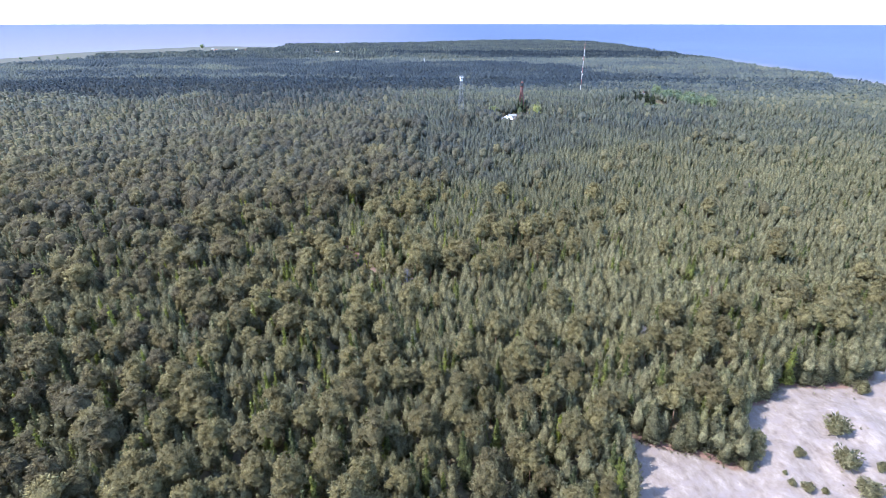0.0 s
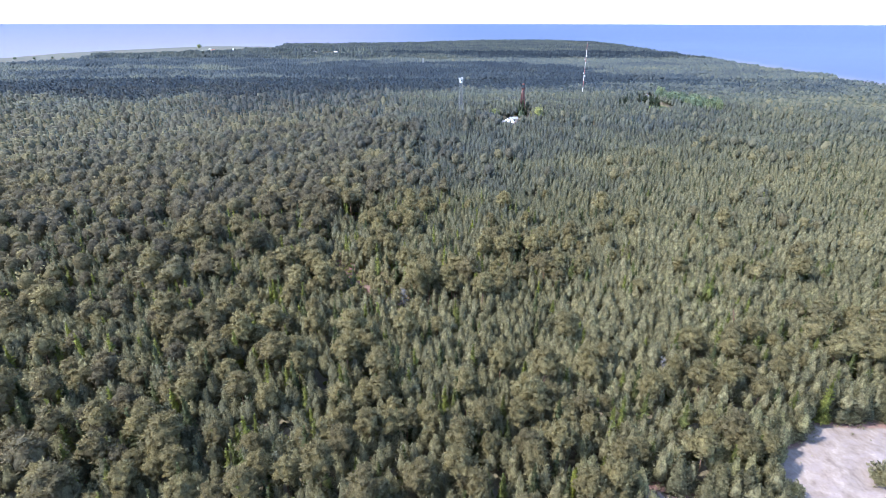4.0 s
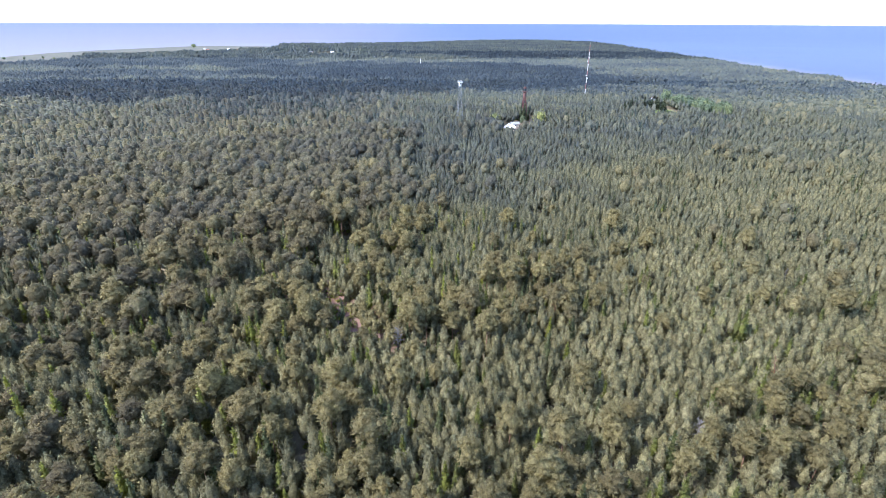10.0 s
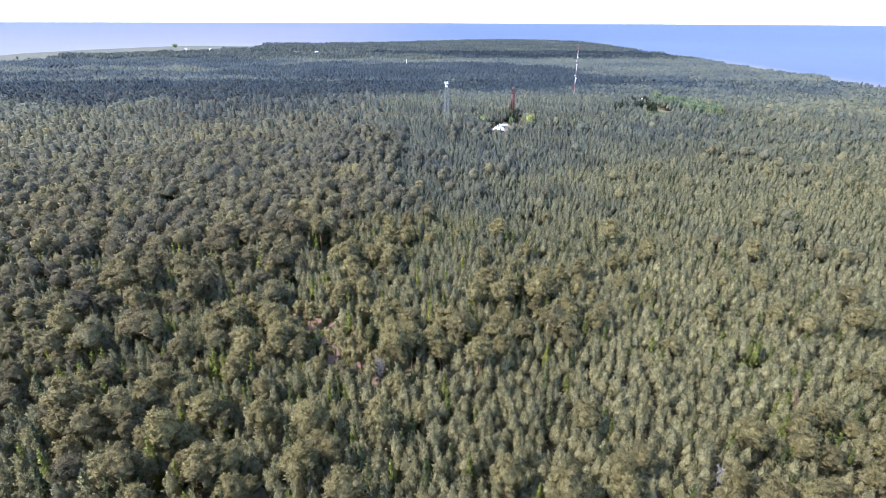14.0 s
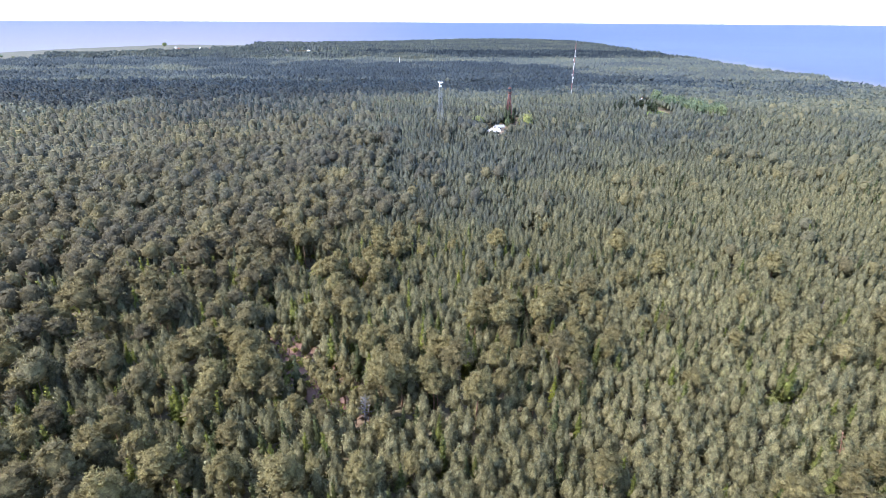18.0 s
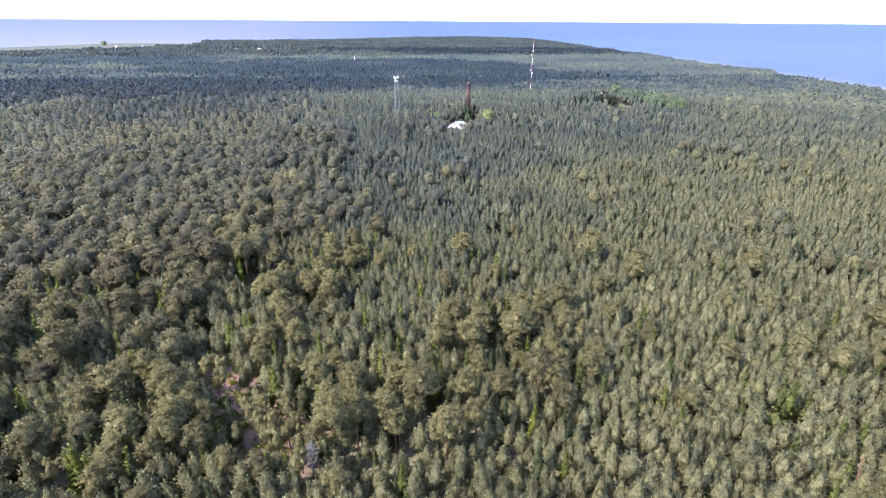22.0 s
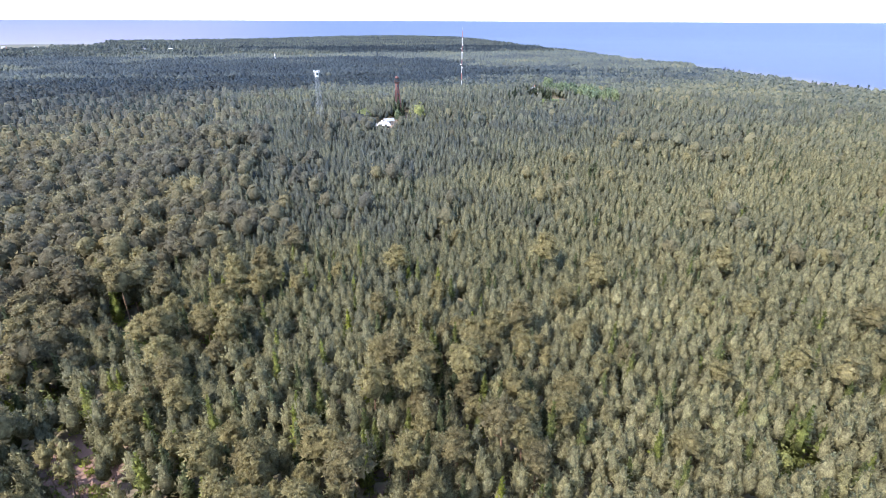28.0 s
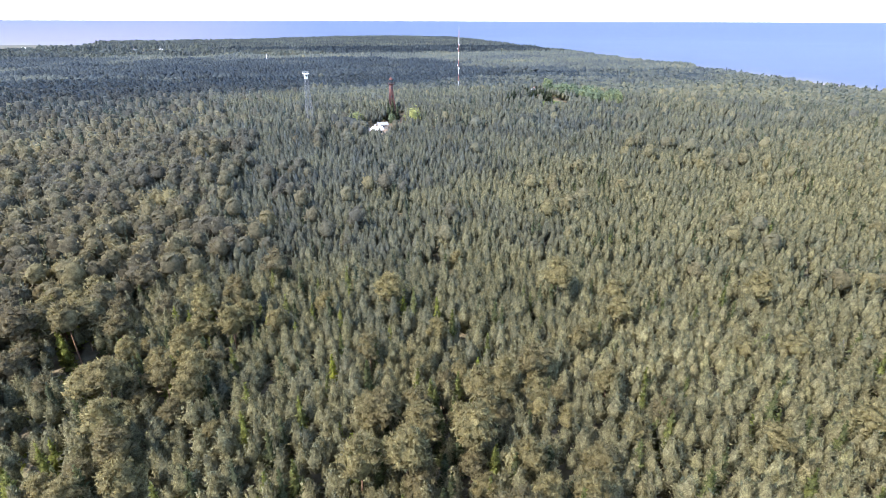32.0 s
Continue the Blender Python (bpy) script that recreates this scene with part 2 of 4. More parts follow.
def lathe(bm, profile, sides=16):
    rings = [[bm.verts.new((r * math.cos(2 * math.pi * i / sides), r * math.sin(2 * math.pi * i / sides), z)) for i in range(sides)] for r, z in profile]
    for a, b in zip(rings, rings[1:]):
        for i in range(sides):
            bm.faces.new((a[i], a[(i + 1) % sides], b[(i + 1) % sides], b[i]))
    bm.faces.new(list(reversed(rings[0])))
    bm.faces.new(rings[-1])
    return bm


def tri_mesh(name, v, f, attrs, material, normals=None):
    """A mesh of triangles from arrays; attrs: name -> one number for each point; normals: soft foliage normals."""
    me = bpy.data.meshes.new(name)
    me.vertices.add(len(v))
    me.vertices.foreach_set("co", np.ascontiguousarray(v, np.float32).ravel())
    me.loops.add(len(f) * 3)
    me.loops.foreach_set("vertex_index", np.ascontiguousarray(f, np.int32).ravel())
    me.polygons.add(len(f))
    me.polygons.foreach_set("loop_start", np.arange(0, len(f) * 3, 3, dtype=np.int32))
    for k, a in attrs.items():
        at = me.attributes.new(k, "FLOAT", "POINT")
        at.data.foreach_set("value", np.ascontiguousarray(a, np.float32))
    if normals is not None:
        at = me.attributes.new("custom_normal", "FLOAT_VECTOR", "POINT")
        at.data.foreach_set("vector", np.ascontiguousarray(normals, np.float32).ravel())
    me.update(calc_edges=True)
    me.materials.append(material)
    return me


# ---- the plan: coast, hills, stands, clearings ----
COAST = np.array([(-1500, -900), (-1500, 700), (-1230, 1120), (-1120, 1376), (-1125, 1585), (-1065, 1762), (-970, 1942), (-860, 2090),
                  (-640, 2060), (-370, 2080), (-180, 2190), (30, 2340), (255, 2520), (480, 2460), (640, 2310), (645, 2080), (660, 1771),
                  (687, 1514), (682, 1170), (667, 952), (668, 842), (664, 741), (634, 531), (630, 250), (642, -200), (602, -900)], float)
DUNE = np.array([(33, 40), (35, 72), (37.4, 80), (37.6, 89.5), (43, 90), (46.5, 87.5), (54, 85.5), (58, 83), (61, 81), (64.5, 86), (67.8, 94), (72, 100.5), (77.4, 101.5),
                 (85, 108.5), (94, 107.5), (102, 107.5), (111, 111), (117, 119), (123, 121.5), (190, 118), (230, 90), (230, 40), (120, 15), (60, 20)], float)


def inside(p, x, y):
    """Signed distance to a closed outline, positive inside."""
    x, y = np.asarray(x, float), np.asarray(y, float)
    d, odd = np.full(x.shape, 1e9), np.zeros(x.shape, bool)
    for (ax, ay), (bx, by) in zip(p, np.roll(p, -1, 0)):
        ex, ey = bx - ax, by - ay
        u = np.clip(((x - ax) * ex + (y - ay) * ey) / (ex * ex + ey * ey), 0, 1)
        d = np.minimum(d, np.hypot(x - ax - u * ex, y - ay - u * ey))
        cross = (ay > y) != (by > y)
        if ey:
            odd ^= cross & (x < ax + (y - ay) * ex / ey)
    return np.where(odd, d, -d)


def waves(x, y, scale, seed=0):
    """Smooth uneven field of about -1 to 1."""
    g = np.random.RandomState(100 + seed)
    s = 0
    for k in range(7):
        a, ph, f = g.uniform(0, 6.283), g.uniform(0, 6.283), g.uniform(0.6, 2.2) / scale
        s = s + np.sin((x * math.cos(a) + y * math.sin(a)) * f * 6.283 + ph + 1.5 * np.sin((x * math.sin(a) - y * math.cos(a)) * f * 3 + ph))
    return s / 3.2


def step(v, a, b):
    u = np.clip((v - a) / (b - a), 0, 1)
    return u * u * (3 - 2 * u)


def blob(x, y, cx, cy, rx, ry):
    return np.exp(-((x - cx) / rx) ** 2 - ((y - cy) / ry) ** 2)


def height(x, y):
    """The land's surface."""
    x, y = np.asarray(x, float), np.asarray(y, float)
    h = 8.5 * blob(x, y, 90, 510, 260, 120) + 3.5 * blob(x, y, -260, 620, 220, 120) + 3.0 * blob(x, y, 330, 420, 160, 120) + 6.0 * blob(x, y, 214, 570, 40, 18) + 3.5 * blob(x, y, 208, 532, 42, 30)
    h = h + 0.9 * waves(x, y, 160, 1) * step(np.hypot(x - 40, y - 100), 60, 220)
    dune = step(inside(DUNE, x, y), 0, 14)
    h = h + dune * (1.2 + 0.7 * waves(x, y, 30, 2) + 0.25 * waves(x, y, 9, 3))
    c = inside(COAST, x, y)
    return np.where(c > 0, h * step(c, 5, 90) - 4 + 4 * step(c, 0, 40), -4 - 10 * step(-c, 0, 150))


GAPS = [(-12.1, 154, 2.8), (-12.5, 151, 2.6), (2.8, 273, 5.0), (45.5, 261, 5.0), (29.2, 178, 2.6), (145.5, 228, 6.0), (-108, 208, 5.5), (-119, 286, 6.5), (-100, 199, 4.0), (-92, 190, 3.5),
        (118, 195, 3.0), (-19, 165, 7.2), (-24, 169, 6.2), (-20, 159, 5.4), (-36, 184, 5.8), (-38, 191, 5.0), (-32, 172, 4.4), (-30, 179, 4.0), (-45, 204, 4.0), (-33, 178, 5.0), (-57, 155, 3.5), (13, 169, 3.2), (47, 150, 3.0), (80.6, 157, 4.6), (-39, 231, 8.5), (-36, 226, 6.0),
        (-67, 225, 4.0), (-44, 202, 3.0), (24, 130, 2.0), (53.8, 119.6, 2.6), (52.6, 116.5, 2.2), (-34, 100, 3.5), (-25, 87, 3.0)]
LITTER = [(-19, 165, 8.5), (-24, 169, 7.5), (-20, 159, 5.0), (-36, 184, 8.0), (-38, 192, 6.5), (-33, 178, 5.0), (-57, 155, 3.5), (13, 169, 2.6), (47, 150, 2.6), (118, 195, 2.4), (-21, 172, 4.0)]
GRASS = [(-45, 205, 4.5), (80.6, 157, 4.0), (-39, 230, 6.0), (-67, 225, 4.5), (-44, 202, 2.5), (-25, 87, 3.0)]


def spots(x, y, rows):
    s = np.zeros(np.shape(x))
    for cx, cy, r in rows:
        s = np.maximum(s, 1.15 - np.hypot(x - cx, y - cy) / r * 0.65)
    return np.clip(s, 0, 1)


def shore_width(x, y):
    """How wide the open beach is: a strip on the western shore, a broad bare one on the eastern shore."""
    return 24 + 6 * waves(x, y, 45, 51) + 50 * step(x, 380, 560) * (1 - 0.95 * step(y, 1500, 2100))


def clearing(x, y):
    """Open ground round the buildings, the track between the towers and the far meadows: how far inside, in metres."""
    yard = np.maximum(13 - np.hypot((x - 60) / 1.2, y - 453), 11 - np.hypot((x - 54) / 0.8, (y - 436) / 1.35))
    u = np.clip(((x - 64) * 9 + (y - 450) * 30) / (9 ** 2 + 30 ** 2), 0, 1)
    lane = 6.0 - np.hypot(x - 64 - 9 * u, y - 450 - 30 * u)
    garden = np.maximum(np.maximum(11 - np.hypot((x - 207) / 1.1, (y - 556) / 1.6), 15 - np.hypot(x - 232 + 0.3 * (y - 525), (y - 525) / 2.9)), 13 - np.hypot((x - 197) / 1.2, (y - 513) / 2.0))
    return np.maximum(np.maximum(yard, lane), garden)


SHORE = np.array([(-1600, 800), (-870, 1010), (-800, 1240), (-870, 1400), (-640, 1520), (-520, 1700), (-560, 2100), (-1000, 2200), (-1600, 1900)], float)


def meadow(x, y):
    shore = step(inside(SHORE, x, y) + 25 * waves(x, y, 160, 14), -8, 8)
    strip = blob(x, y, -330, 1560, 190, 105) + blob(x, y, -145, 1386, 60, 48)
    return np.clip(np.maximum(shore, step(strip, 0.45, 0.55)), 0, 1)


def mature(x, y):
    """How likely old round-crowned pines are."""
    m = step(-20 - x + 16 * waves(x, y, 70, 5), -8, 12) * (1 - 0.45 * step(y, 210, 350)) * (0.34 + 0.24 * np.clip(1.5 * waves(x, y, 34, 33), -1, 1))
    m = np.maximum(m, 0.85 * step(-8 - x + 22 * waves(x, y, 80, 7) - 0.12 * (y - 200), -12, 16) * step(y, 185, 250) * (1 - 0.5 * step(y, 430, 520)))
    m = np.maximum(m, 1.1 * blob(x, y, -14, 166, 36, 13))
    m = np.maximum(m, 0.7 * blob(x, y, 33, 188, 17, 16))
    m = np.maximum(m, 0.4 * step(-inside(DUNE, x, y), 34, 18)) * (1 - 0.9 * step(-inside(DUNE, x, y), 12, 6))
    m = np.maximum(m, 0.32 * step(y, 116, 96))
    m = np.maximum(m, 0.3 * step(waves(x, y, 120, 6), 0.35, 0.8) * step(y, 300, 380))
    m = np.clip(m + 0.10 * step(waves(x, y, 26, 31), 0.1, 0.7), 0.05, 0.93)
    return m * (1 - 0.6 * step(x, 20, 80) * step(y, 200, 260))


def off_line(x, y):
    """Distance to the ground line under the flight."""
    u = np.clip((x * 12 + y * 126) / (12 ** 2 + 126 ** 2), 0, 1)
    return np.hypot(x - 12 * u, y - 126 * u)


def wedge(x, y, slack=0.0):
    """The stretch of country that the flight looks over."""
    a0 = np.degrees(np.arctan2(x, y))
    a1 = np.degrees(np.arctan2(x - 11, y - 118))
    return (a0 > -45 - slack - 9 * (y < 160)) & ((a0 < 44 + slack + 9 * (y < 160)) | ((a1 < 58 + slack + 8 * (y < 290)) & (y > 118)))


# ---- ground and sea ----
def axis(cuts):
    out = [cuts[0][0]]
    for (a, s), (b, _) in zip(cuts, cuts[1:]):
        k = max(1, round((b - a) / s))
        out += [a + (b - a) * (i + 1) / k for i in range(k)]
    return np.array(out)


def sheet(name, xs, ys, zfun, attrs, material):
    gx, gy = np.meshgrid(xs, ys)
    x, y = gx.ravel(), gy.ravel()
    v = np.stack([x, y, zfun(x, y)], 1)
    i = (np.arange(len(ys) - 1)[:, None] * len(xs) + np.arange(len(xs) - 1)).ravel()
    w = len(xs)
    f = np.concatenate([np.stack([i, i + 1, i + w + 1], 1), np.stack([i, i + w + 1, i + w], 1)])
    me = tri_mesh(name, v, f, {k: a(x, y) for k, a in attrs.items()}, material)
    me.shade_smooth()
    return new(name, me)


ground = sheet("ground", axis([(-4900, 400), (-1500, 30), (-200, 8), (-70, 4), (30, 1.6), (132, 4), (250, 18), (850, 400), (4900, 1)]),
               axis([(-4900, 400), (-500, 60), (30, 1.6), (128, 3), (260, 8), (560, 28), (2600, 350), (4900, 1)]),
               height, {
    "sand": lambda x, y: np.maximum(np.clip(0.5 + (inside(DUNE, x, y) - 1.3) / 4, 0, 1), np.clip(0.5 + (shore_width(x, y) - 2 - inside(COAST, x, y)) / 12, 0, 1) * (inside(COAST, x, y) > -40)),
    "litter": lambda x, y: np.maximum(spots(x, y, LITTER), np.clip(0.95 - np.abs(inside(DUNE, x, y) + 0.2) / 3.6, 0, 1)), "grass": lambda x, y: np.maximum(spots(x, y, GRASS), np.clip(0.5 + (11 - np.hypot((x - 200) / 1.3, (y - 512) / 1.2)) / 4, 0, 1)),
    "meadow": meadow, "track": lambda x, y: np.clip(0.5 + clearing(x, y) / 3, 0, 1) * (x < 120) * (y > 440)}, m_ground)
tagged(ground, "sandy forest floor with an open pale dune", "ground", kind="structure")


# the rim rises to put the horizon at the right height for the camera
def sea_rise(r):
    return -4.4 + 73 * step(r, 2500, 5300)


def sea_sheet():
    """A round sheet of sea, raised at its rim to form the skyline."""
    rs = np.concatenate([np.arange(300, 2700, 40), np.arange(2700, 4900, 120)])
    ts = np.radians(np.arange(0, 360, 1.5))
    rr, tt = np.meshgrid(rs, ts, indexing="ij")
    x, y = (rr * np.sin(tt)).ravel(), (rr * np.cos(tt)).ravel()
    w = len(ts)
    i, j = np.meshgrid(np.arange(len(rs) - 1) * w, np.arange(w), indexing="ij")
    i, j = i.ravel(), j.ravel()
    k = (j + 1) % w
    f = np.concatenate([np.stack([i + j, i + w + j, i + w + k], 1), np.stack([i + j, i + w + k, i + k], 1)])[:, ::-1]
    out = -inside(COAST, x, y)
    # western surf band widened to show over the trees from the camera
    me = tri_mesh("water", np.stack([x, y, sea_rise(rr.ravel())], 1), f,
                  {"shoal_haze": (1 - step(out, 0, 4200)) * step(-x, -300, 900), "surf": 1 - step(out, 10 + 230 * step(-x, -450, -250), 70 + 280 * step(-x, -450, -250))}, m_water)
    me.shade_smooth()
    return new("water", me)


sea = sea_sheet()
tagged(sea, "calm blue sea paling over the shallows, with western haze painted in", "sea", kind="structure")


# ---- trees: crowns of many small sprays ----
def sprays(g, c, n, size, slim=0.6, jitter=0.55, bend=0.35):
    """Bent leaf sprays at the points c, facing about n."""
    k = len(c)
    n = n + g.normal(0, jitter, (k, 3))
    n /= np.linalg.norm(n, axis=1)[:, None] + 1e-9
    h = g.normal(0, 1, (k, 3))
    a = np.cross(n, h)
    a /= np.linalg.norm(a, axis=1)[:, None] + 1e-9
    b = np.cross(n, a)
    s = (size * g.uniform(0.6, 1.35, k))[:, None]
    d = n * s * bend
    v = np.stack([c - a * s - d, c - b * s * slim, c + a * s - d * 0.6, c + b * s * slim], 1).reshape(-1, 3)
    i = np.arange(k)[:, None] * 4
    return v, np.concatenate([i + [0, 1, 3], i + [1, 2, 3]]), np.repeat(n, 4, 0)


def unit(a):
    return a / (np.linalg.norm(a, axis=1)[:, None] + 1e-9)


def needles(g, c, d, length, width, jitter=0.35, out=None, stray=0.6):
    """Slim tapering twigs of needles that start at c, point along d and face outwards and up."""
    k = len(c)
    soft = unit((d if out is None else out) + [0, 0, 0.8])
    d = unit(unit(d) + g.normal(0, jitter, (k, 3)))
    n = unit(soft + g.normal(0, 0.6, (k, 3)))
    s = unit(np.cross(d, n))
    q = g.uniform(0.65, 1.3, k)
    ln, w = (length * q)[:, None], (width * q)[:, None]
    v = np.stack([c - s * w, c + s * w, c + d * ln], 1).reshape(-1, 3)
    return v, np.arange(3 * k).reshape(-1, 3), np.repeat(unit(soft + stray * n), 3, 0)


def core(g, rings, sides, at=(0, 0, 0), rough=0.18):
    """A closed lumpy body: rings of (radius, z)."""
    v, f = [], []
    turn = g.uniform(0, 6.283)
    for k, (r, z) in enumerate(rings):
        for i in range(sides):
            q = r * g.uniform(1 - rough, 1 + rough)
            t = turn + 6.283 * (i + 0.5 * (k % 2) + g.uniform(-0.2, 0.2)) / sides
            v.append((at[0] + q * math.cos(t), at[1] + q * math.sin(t), at[2] + z + g.uniform(-rough, rough) * 0.7 * max(r, 0.3)))
    for k in range(len(rings) - 1):
        for i in range(sides):
            a, b, c, d = k * sides + i, k * sides + (i + 1) % sides, (k + 1) * sides + (i + 1) % sides, (k + 1) * sides + i
            f += [(a, b, c), (a, c, d)]
    v = np.array(v, float)
    mid = v.mean(0)
    return v, np.array(f, int), unit((v - mid) * [1, 1, 0.55] + [0, 0, 0.6])


def join(*pieces):
    """One body of points, faces and soft normals, with every face turned outwards."""
    v, f, m, o = [], [], [], 0
    for a, b, n in pieces:
        v.append(a)
        f.append(b + o)
        m.append(n)
        o += len(a)
    v, f, m = np.concatenate(v), np.concatenate(f), np.concatenate(m)
    face = np.cross(v[f[:, 1]] - v[f[:, 0]], v[f[:, 2]] - v[f[:, 0]])
    back = (face * m[f].mean(1)).sum(1) < 0
    f[back] = f[back][:, ::-1]
    return v, f, m


def trunk_tris(h, r, sides=4, lean=0.0):
    t = np.arange(sides) * 6.283 / sides
    lo = np.stack([r * np.cos(t), r * np.sin(t), 0 * t - 0.4], 1)
    hi = np.stack([r * 0.4 * np.cos(t) + lean, r * 0.4 * np.sin(t), 0 * t + h], 1)
    i = np.arange(sides)
    j = (i + 1) % sides
    v = np.concatenate([lo, hi])
    return join((v, np.concatenate([np.stack([i, j, j + sides], 1), np.stack([i, j + sides, i + sides], 1)]), unit(v * [1, 1, 0])))


def old_pine(seed, cards, size, lobes=20, sides=5):
    """Round-topped pine 12 m high: a dome of many soft clumps of needles on a bare stem."""
    g = np.random.RandomState(seed)
    rows, bodies = [], [core(g, [(1.3, 6.9), (2.0, 8.3), (1.6, 9.6), (0.3, 10.5)], 6, rough=0.2)]
    skew = g.uniform(-0.5, 0.5, 2)
    flat = g.uniform(0.85, 1.15)
    for k in range(lobes):
        u = (k + 0.5) / lobes
        t = k * 2.4 + g.uniform(-0.5, 0.5)
        r = 2.3 * math.sqrt(1 - u ** 1.6) * g.uniform(0.82, 1.1)
        q = g.uniform(0.75, 1.2) * 1.0 * (14 / lobes) ** 0.5
        p = (r * math.cos(t) + skew[0] * u, r * math.sin(t) + skew[1] * u, 7.3 + 3.7 * u * flat + g.uniform(-0.35, 0.35))
        rows.append((*p, q))
        bodies.append(core(g, [(0.3 * q, -0.45 * q), (0.62 * q, 0.0), (0.1 * q, 0.5 * q)], sides, p, 0.28))
    rows = np.array(rows)
    pick = rows[g.randint(0, lobes, cards)]
    d = g.normal(0, 1, (cards, 3))
    d[:, 2] = np.abs(d[:, 2]) * 1.1 - 0.35
    d /= np.linalg.norm(d, axis=1)[:, None]
    c = pick[:, :3] + d * pick[:, 3:] * [0.9, 0.9, 0.8] * g.uniform(0.55, 1.0, (cards, 1))
    whole = unit(c - [0, 0, 7.8])
    return join(*bodies, needles(g, c, d + [0, 0, 0.3], size, size * 0.27, 0.6, d * 0.55 + whole * 0.8, 0.25))


def young_pine(seed, cards, size, rings=4, sides=6, slim=0.2, arms=6, stray=0.6):
    """Dense blunt-pointed young pine 9 m high: whorls of rising brushy branches round a full body."""
    g = np.random.RandomState(seed)
    top = g.uniform(8.0, 9.2)
    wide, deep = g.uniform(1.4, 1.65), g.uniform(3.2, 4.4)

    def reach(w):
        return wide * np.clip(w / deep, 0, 1.15) ** 0.72

    body = [(0.86 * float(reach(w)) * (1 if k % 2 else 0.8), top - 0.35 - w) for k, w in enumerate(np.linspace(deep * 1.25, 0.25, rings))]
    nl = 8
    lv = np.floor(nl * g.uniform(0, 1, cards) ** 0.75)
    turn = g.uniform(0, 6.283, nl)
    t = turn[lv.astype(int)] + np.floor(g.uniform(0, arms, cards)) * 6.283 / arms + g.normal(0, 0.2, cards)
    w = deep * 1.2 * (lv + g.uniform(0.0, 0.55, cards)) / nl
    r = (reach(w) * 1.05 + 0.05) * g.uniform(0.35, 1.0, cards) ** 0.7 * (1 + 0.18 * np.sin(3 * t + seed))
    u = np.clip(1 - w / deep, 0, 1)
    c = np.stack([r * np.cos(t), r * np.sin(t), top - 0.4 - w + 0.25 * r], 1)
    d = np.stack([np.cos(t) * (1.0 - 0.5 * u), np.sin(t) * (1.0 - 0.5 * u), 0.6 + 1.0 * u], 1)
    return join(core(g, body, sides, rough=0.26), needles(g, c, d, size * (1.1 - 0.25 * u), size * slim, 0.45, np.stack([np.cos(t), np.sin(t), 0.3 + 0.5 * u], 1), stray))


def dome_pine(seed, cards, size):
    """Round-topped pine 12 m high of the middle wood: one lumpy dome with tufts all over it."""
    g = np.random.RandomState(seed)
    w = g.uniform(0.8, 1.1)
    body = core(g, [(1.5 * w, 6.6), (2.2 * w, 7.8), (2.0 * w, 9.5), (1.1, 10.7), (0.15, 11.3)], 6, rough=0.34)
    d = unit(g.normal(0, 1, (cards, 3)) * [1, 1, 0.8] + [0, 0, 0.35])
    lump = 1 + 0.22 * np.sin(3 * np.arctan2(d[:, 1], d[:, 0]) + seed) + 0.16 * np.sin(6 * d[:, 2] + seed)
    c = np.array([0, 0, 8.3]) + d * (lump * g.uniform(0.8, 1.12, cards))[:, None] * [2.3 * w, 2.3 * w, 2.9]
    return join(body, needles(g, c, d * 0.7 + [0, 0, 0.3], size, size * 0.33, 0.6, d, 0.2))


def spruce(seed, cards, size, levels=6, sides=5):
    """Narrow spruce 10 m high, with drooping skirts."""
    g = np.random.RandomState(seed)
    rings = []
    for k in range(levels):
        u = k / levels
        r = 1.55 * (1 - u)
        rings += [(r, 0.9 + 8.8 * u), (r * 0.5, 0.9 + 8.8 * (u + 0.6 / levels))]
    rings.append((0.03, 9.9))
    u = g.uniform(0, 1, cards) ** 1.2
    t = g.uniform(0, 6.283, cards)
    u = 0.4 * u + 0.6 * np.round(u * 11) / 11
    r = (1.4 * (1 - u) + 0.05) * g.uniform(0.5, 1.05, cards)
    c = np.stack([r * np.cos(t), r * np.sin(t), 1.4 + 8.4 * u - 0.12 * r], 1)
    d = np.stack([np.cos(t), np.sin(t), -0.05 + 0.9 * u * u], 1)
    return join(core(g, rings, sides), needles(g, c, d, size * (1.15 - 0.6 * u), size * 0.34, 0.22))


def broadleaf(seed, cards, size, sides=7):
    """Full round-crowned broad-leaved tree 9 m high."""
    g = np.random.RandomState(seed)
    d = g.normal(0, 1, (cards, 3))
    d /= np.linalg.norm(d, axis=1)[:, None]
    lump = 1 + 0.16 * np.sin(4 * d[:, 0] + seed) + 0.16 * np.sin(5 * d[:, 1] + 2 * seed)
    c = np.array([0, 0, 5.2]) + d * lump[:, None] * g.uniform(0.8, 1.05, (cards, 1)) * [3.0, 3.0, 3.7]
    body = core(g, [(0.8, 1.8), (2.0, 3.6), (2.2, 5.6), (1.4, 7.2), (0.3, 8.0)], sides)
    return join(body, sprays(g, c, d + [0, 0, 0.3], size))


def rounded(vfn, lift):
    """Tips a far crown's shading normals upwards, which flattens its contrast in place of haze."""
    v, f, n = vfn
    return v, f, unit(n + [0, 0, lift])


def low_tree(seed, sides, rings, tufts=0):
    g = np.random.RandomState(seed)
    body = core(g, rings, sides, rough=0.25)
    if not tufts:
        return rounded(join(body), 0.6)
    pick = body[0][g.randint(0, len(body[0]), tufts)]
    return rounded(join(body, needles(g, pick * [0.8, 0.8, 0.95], pick * [1, 1, 0.12], 1.5, 0.6)), 0.6)


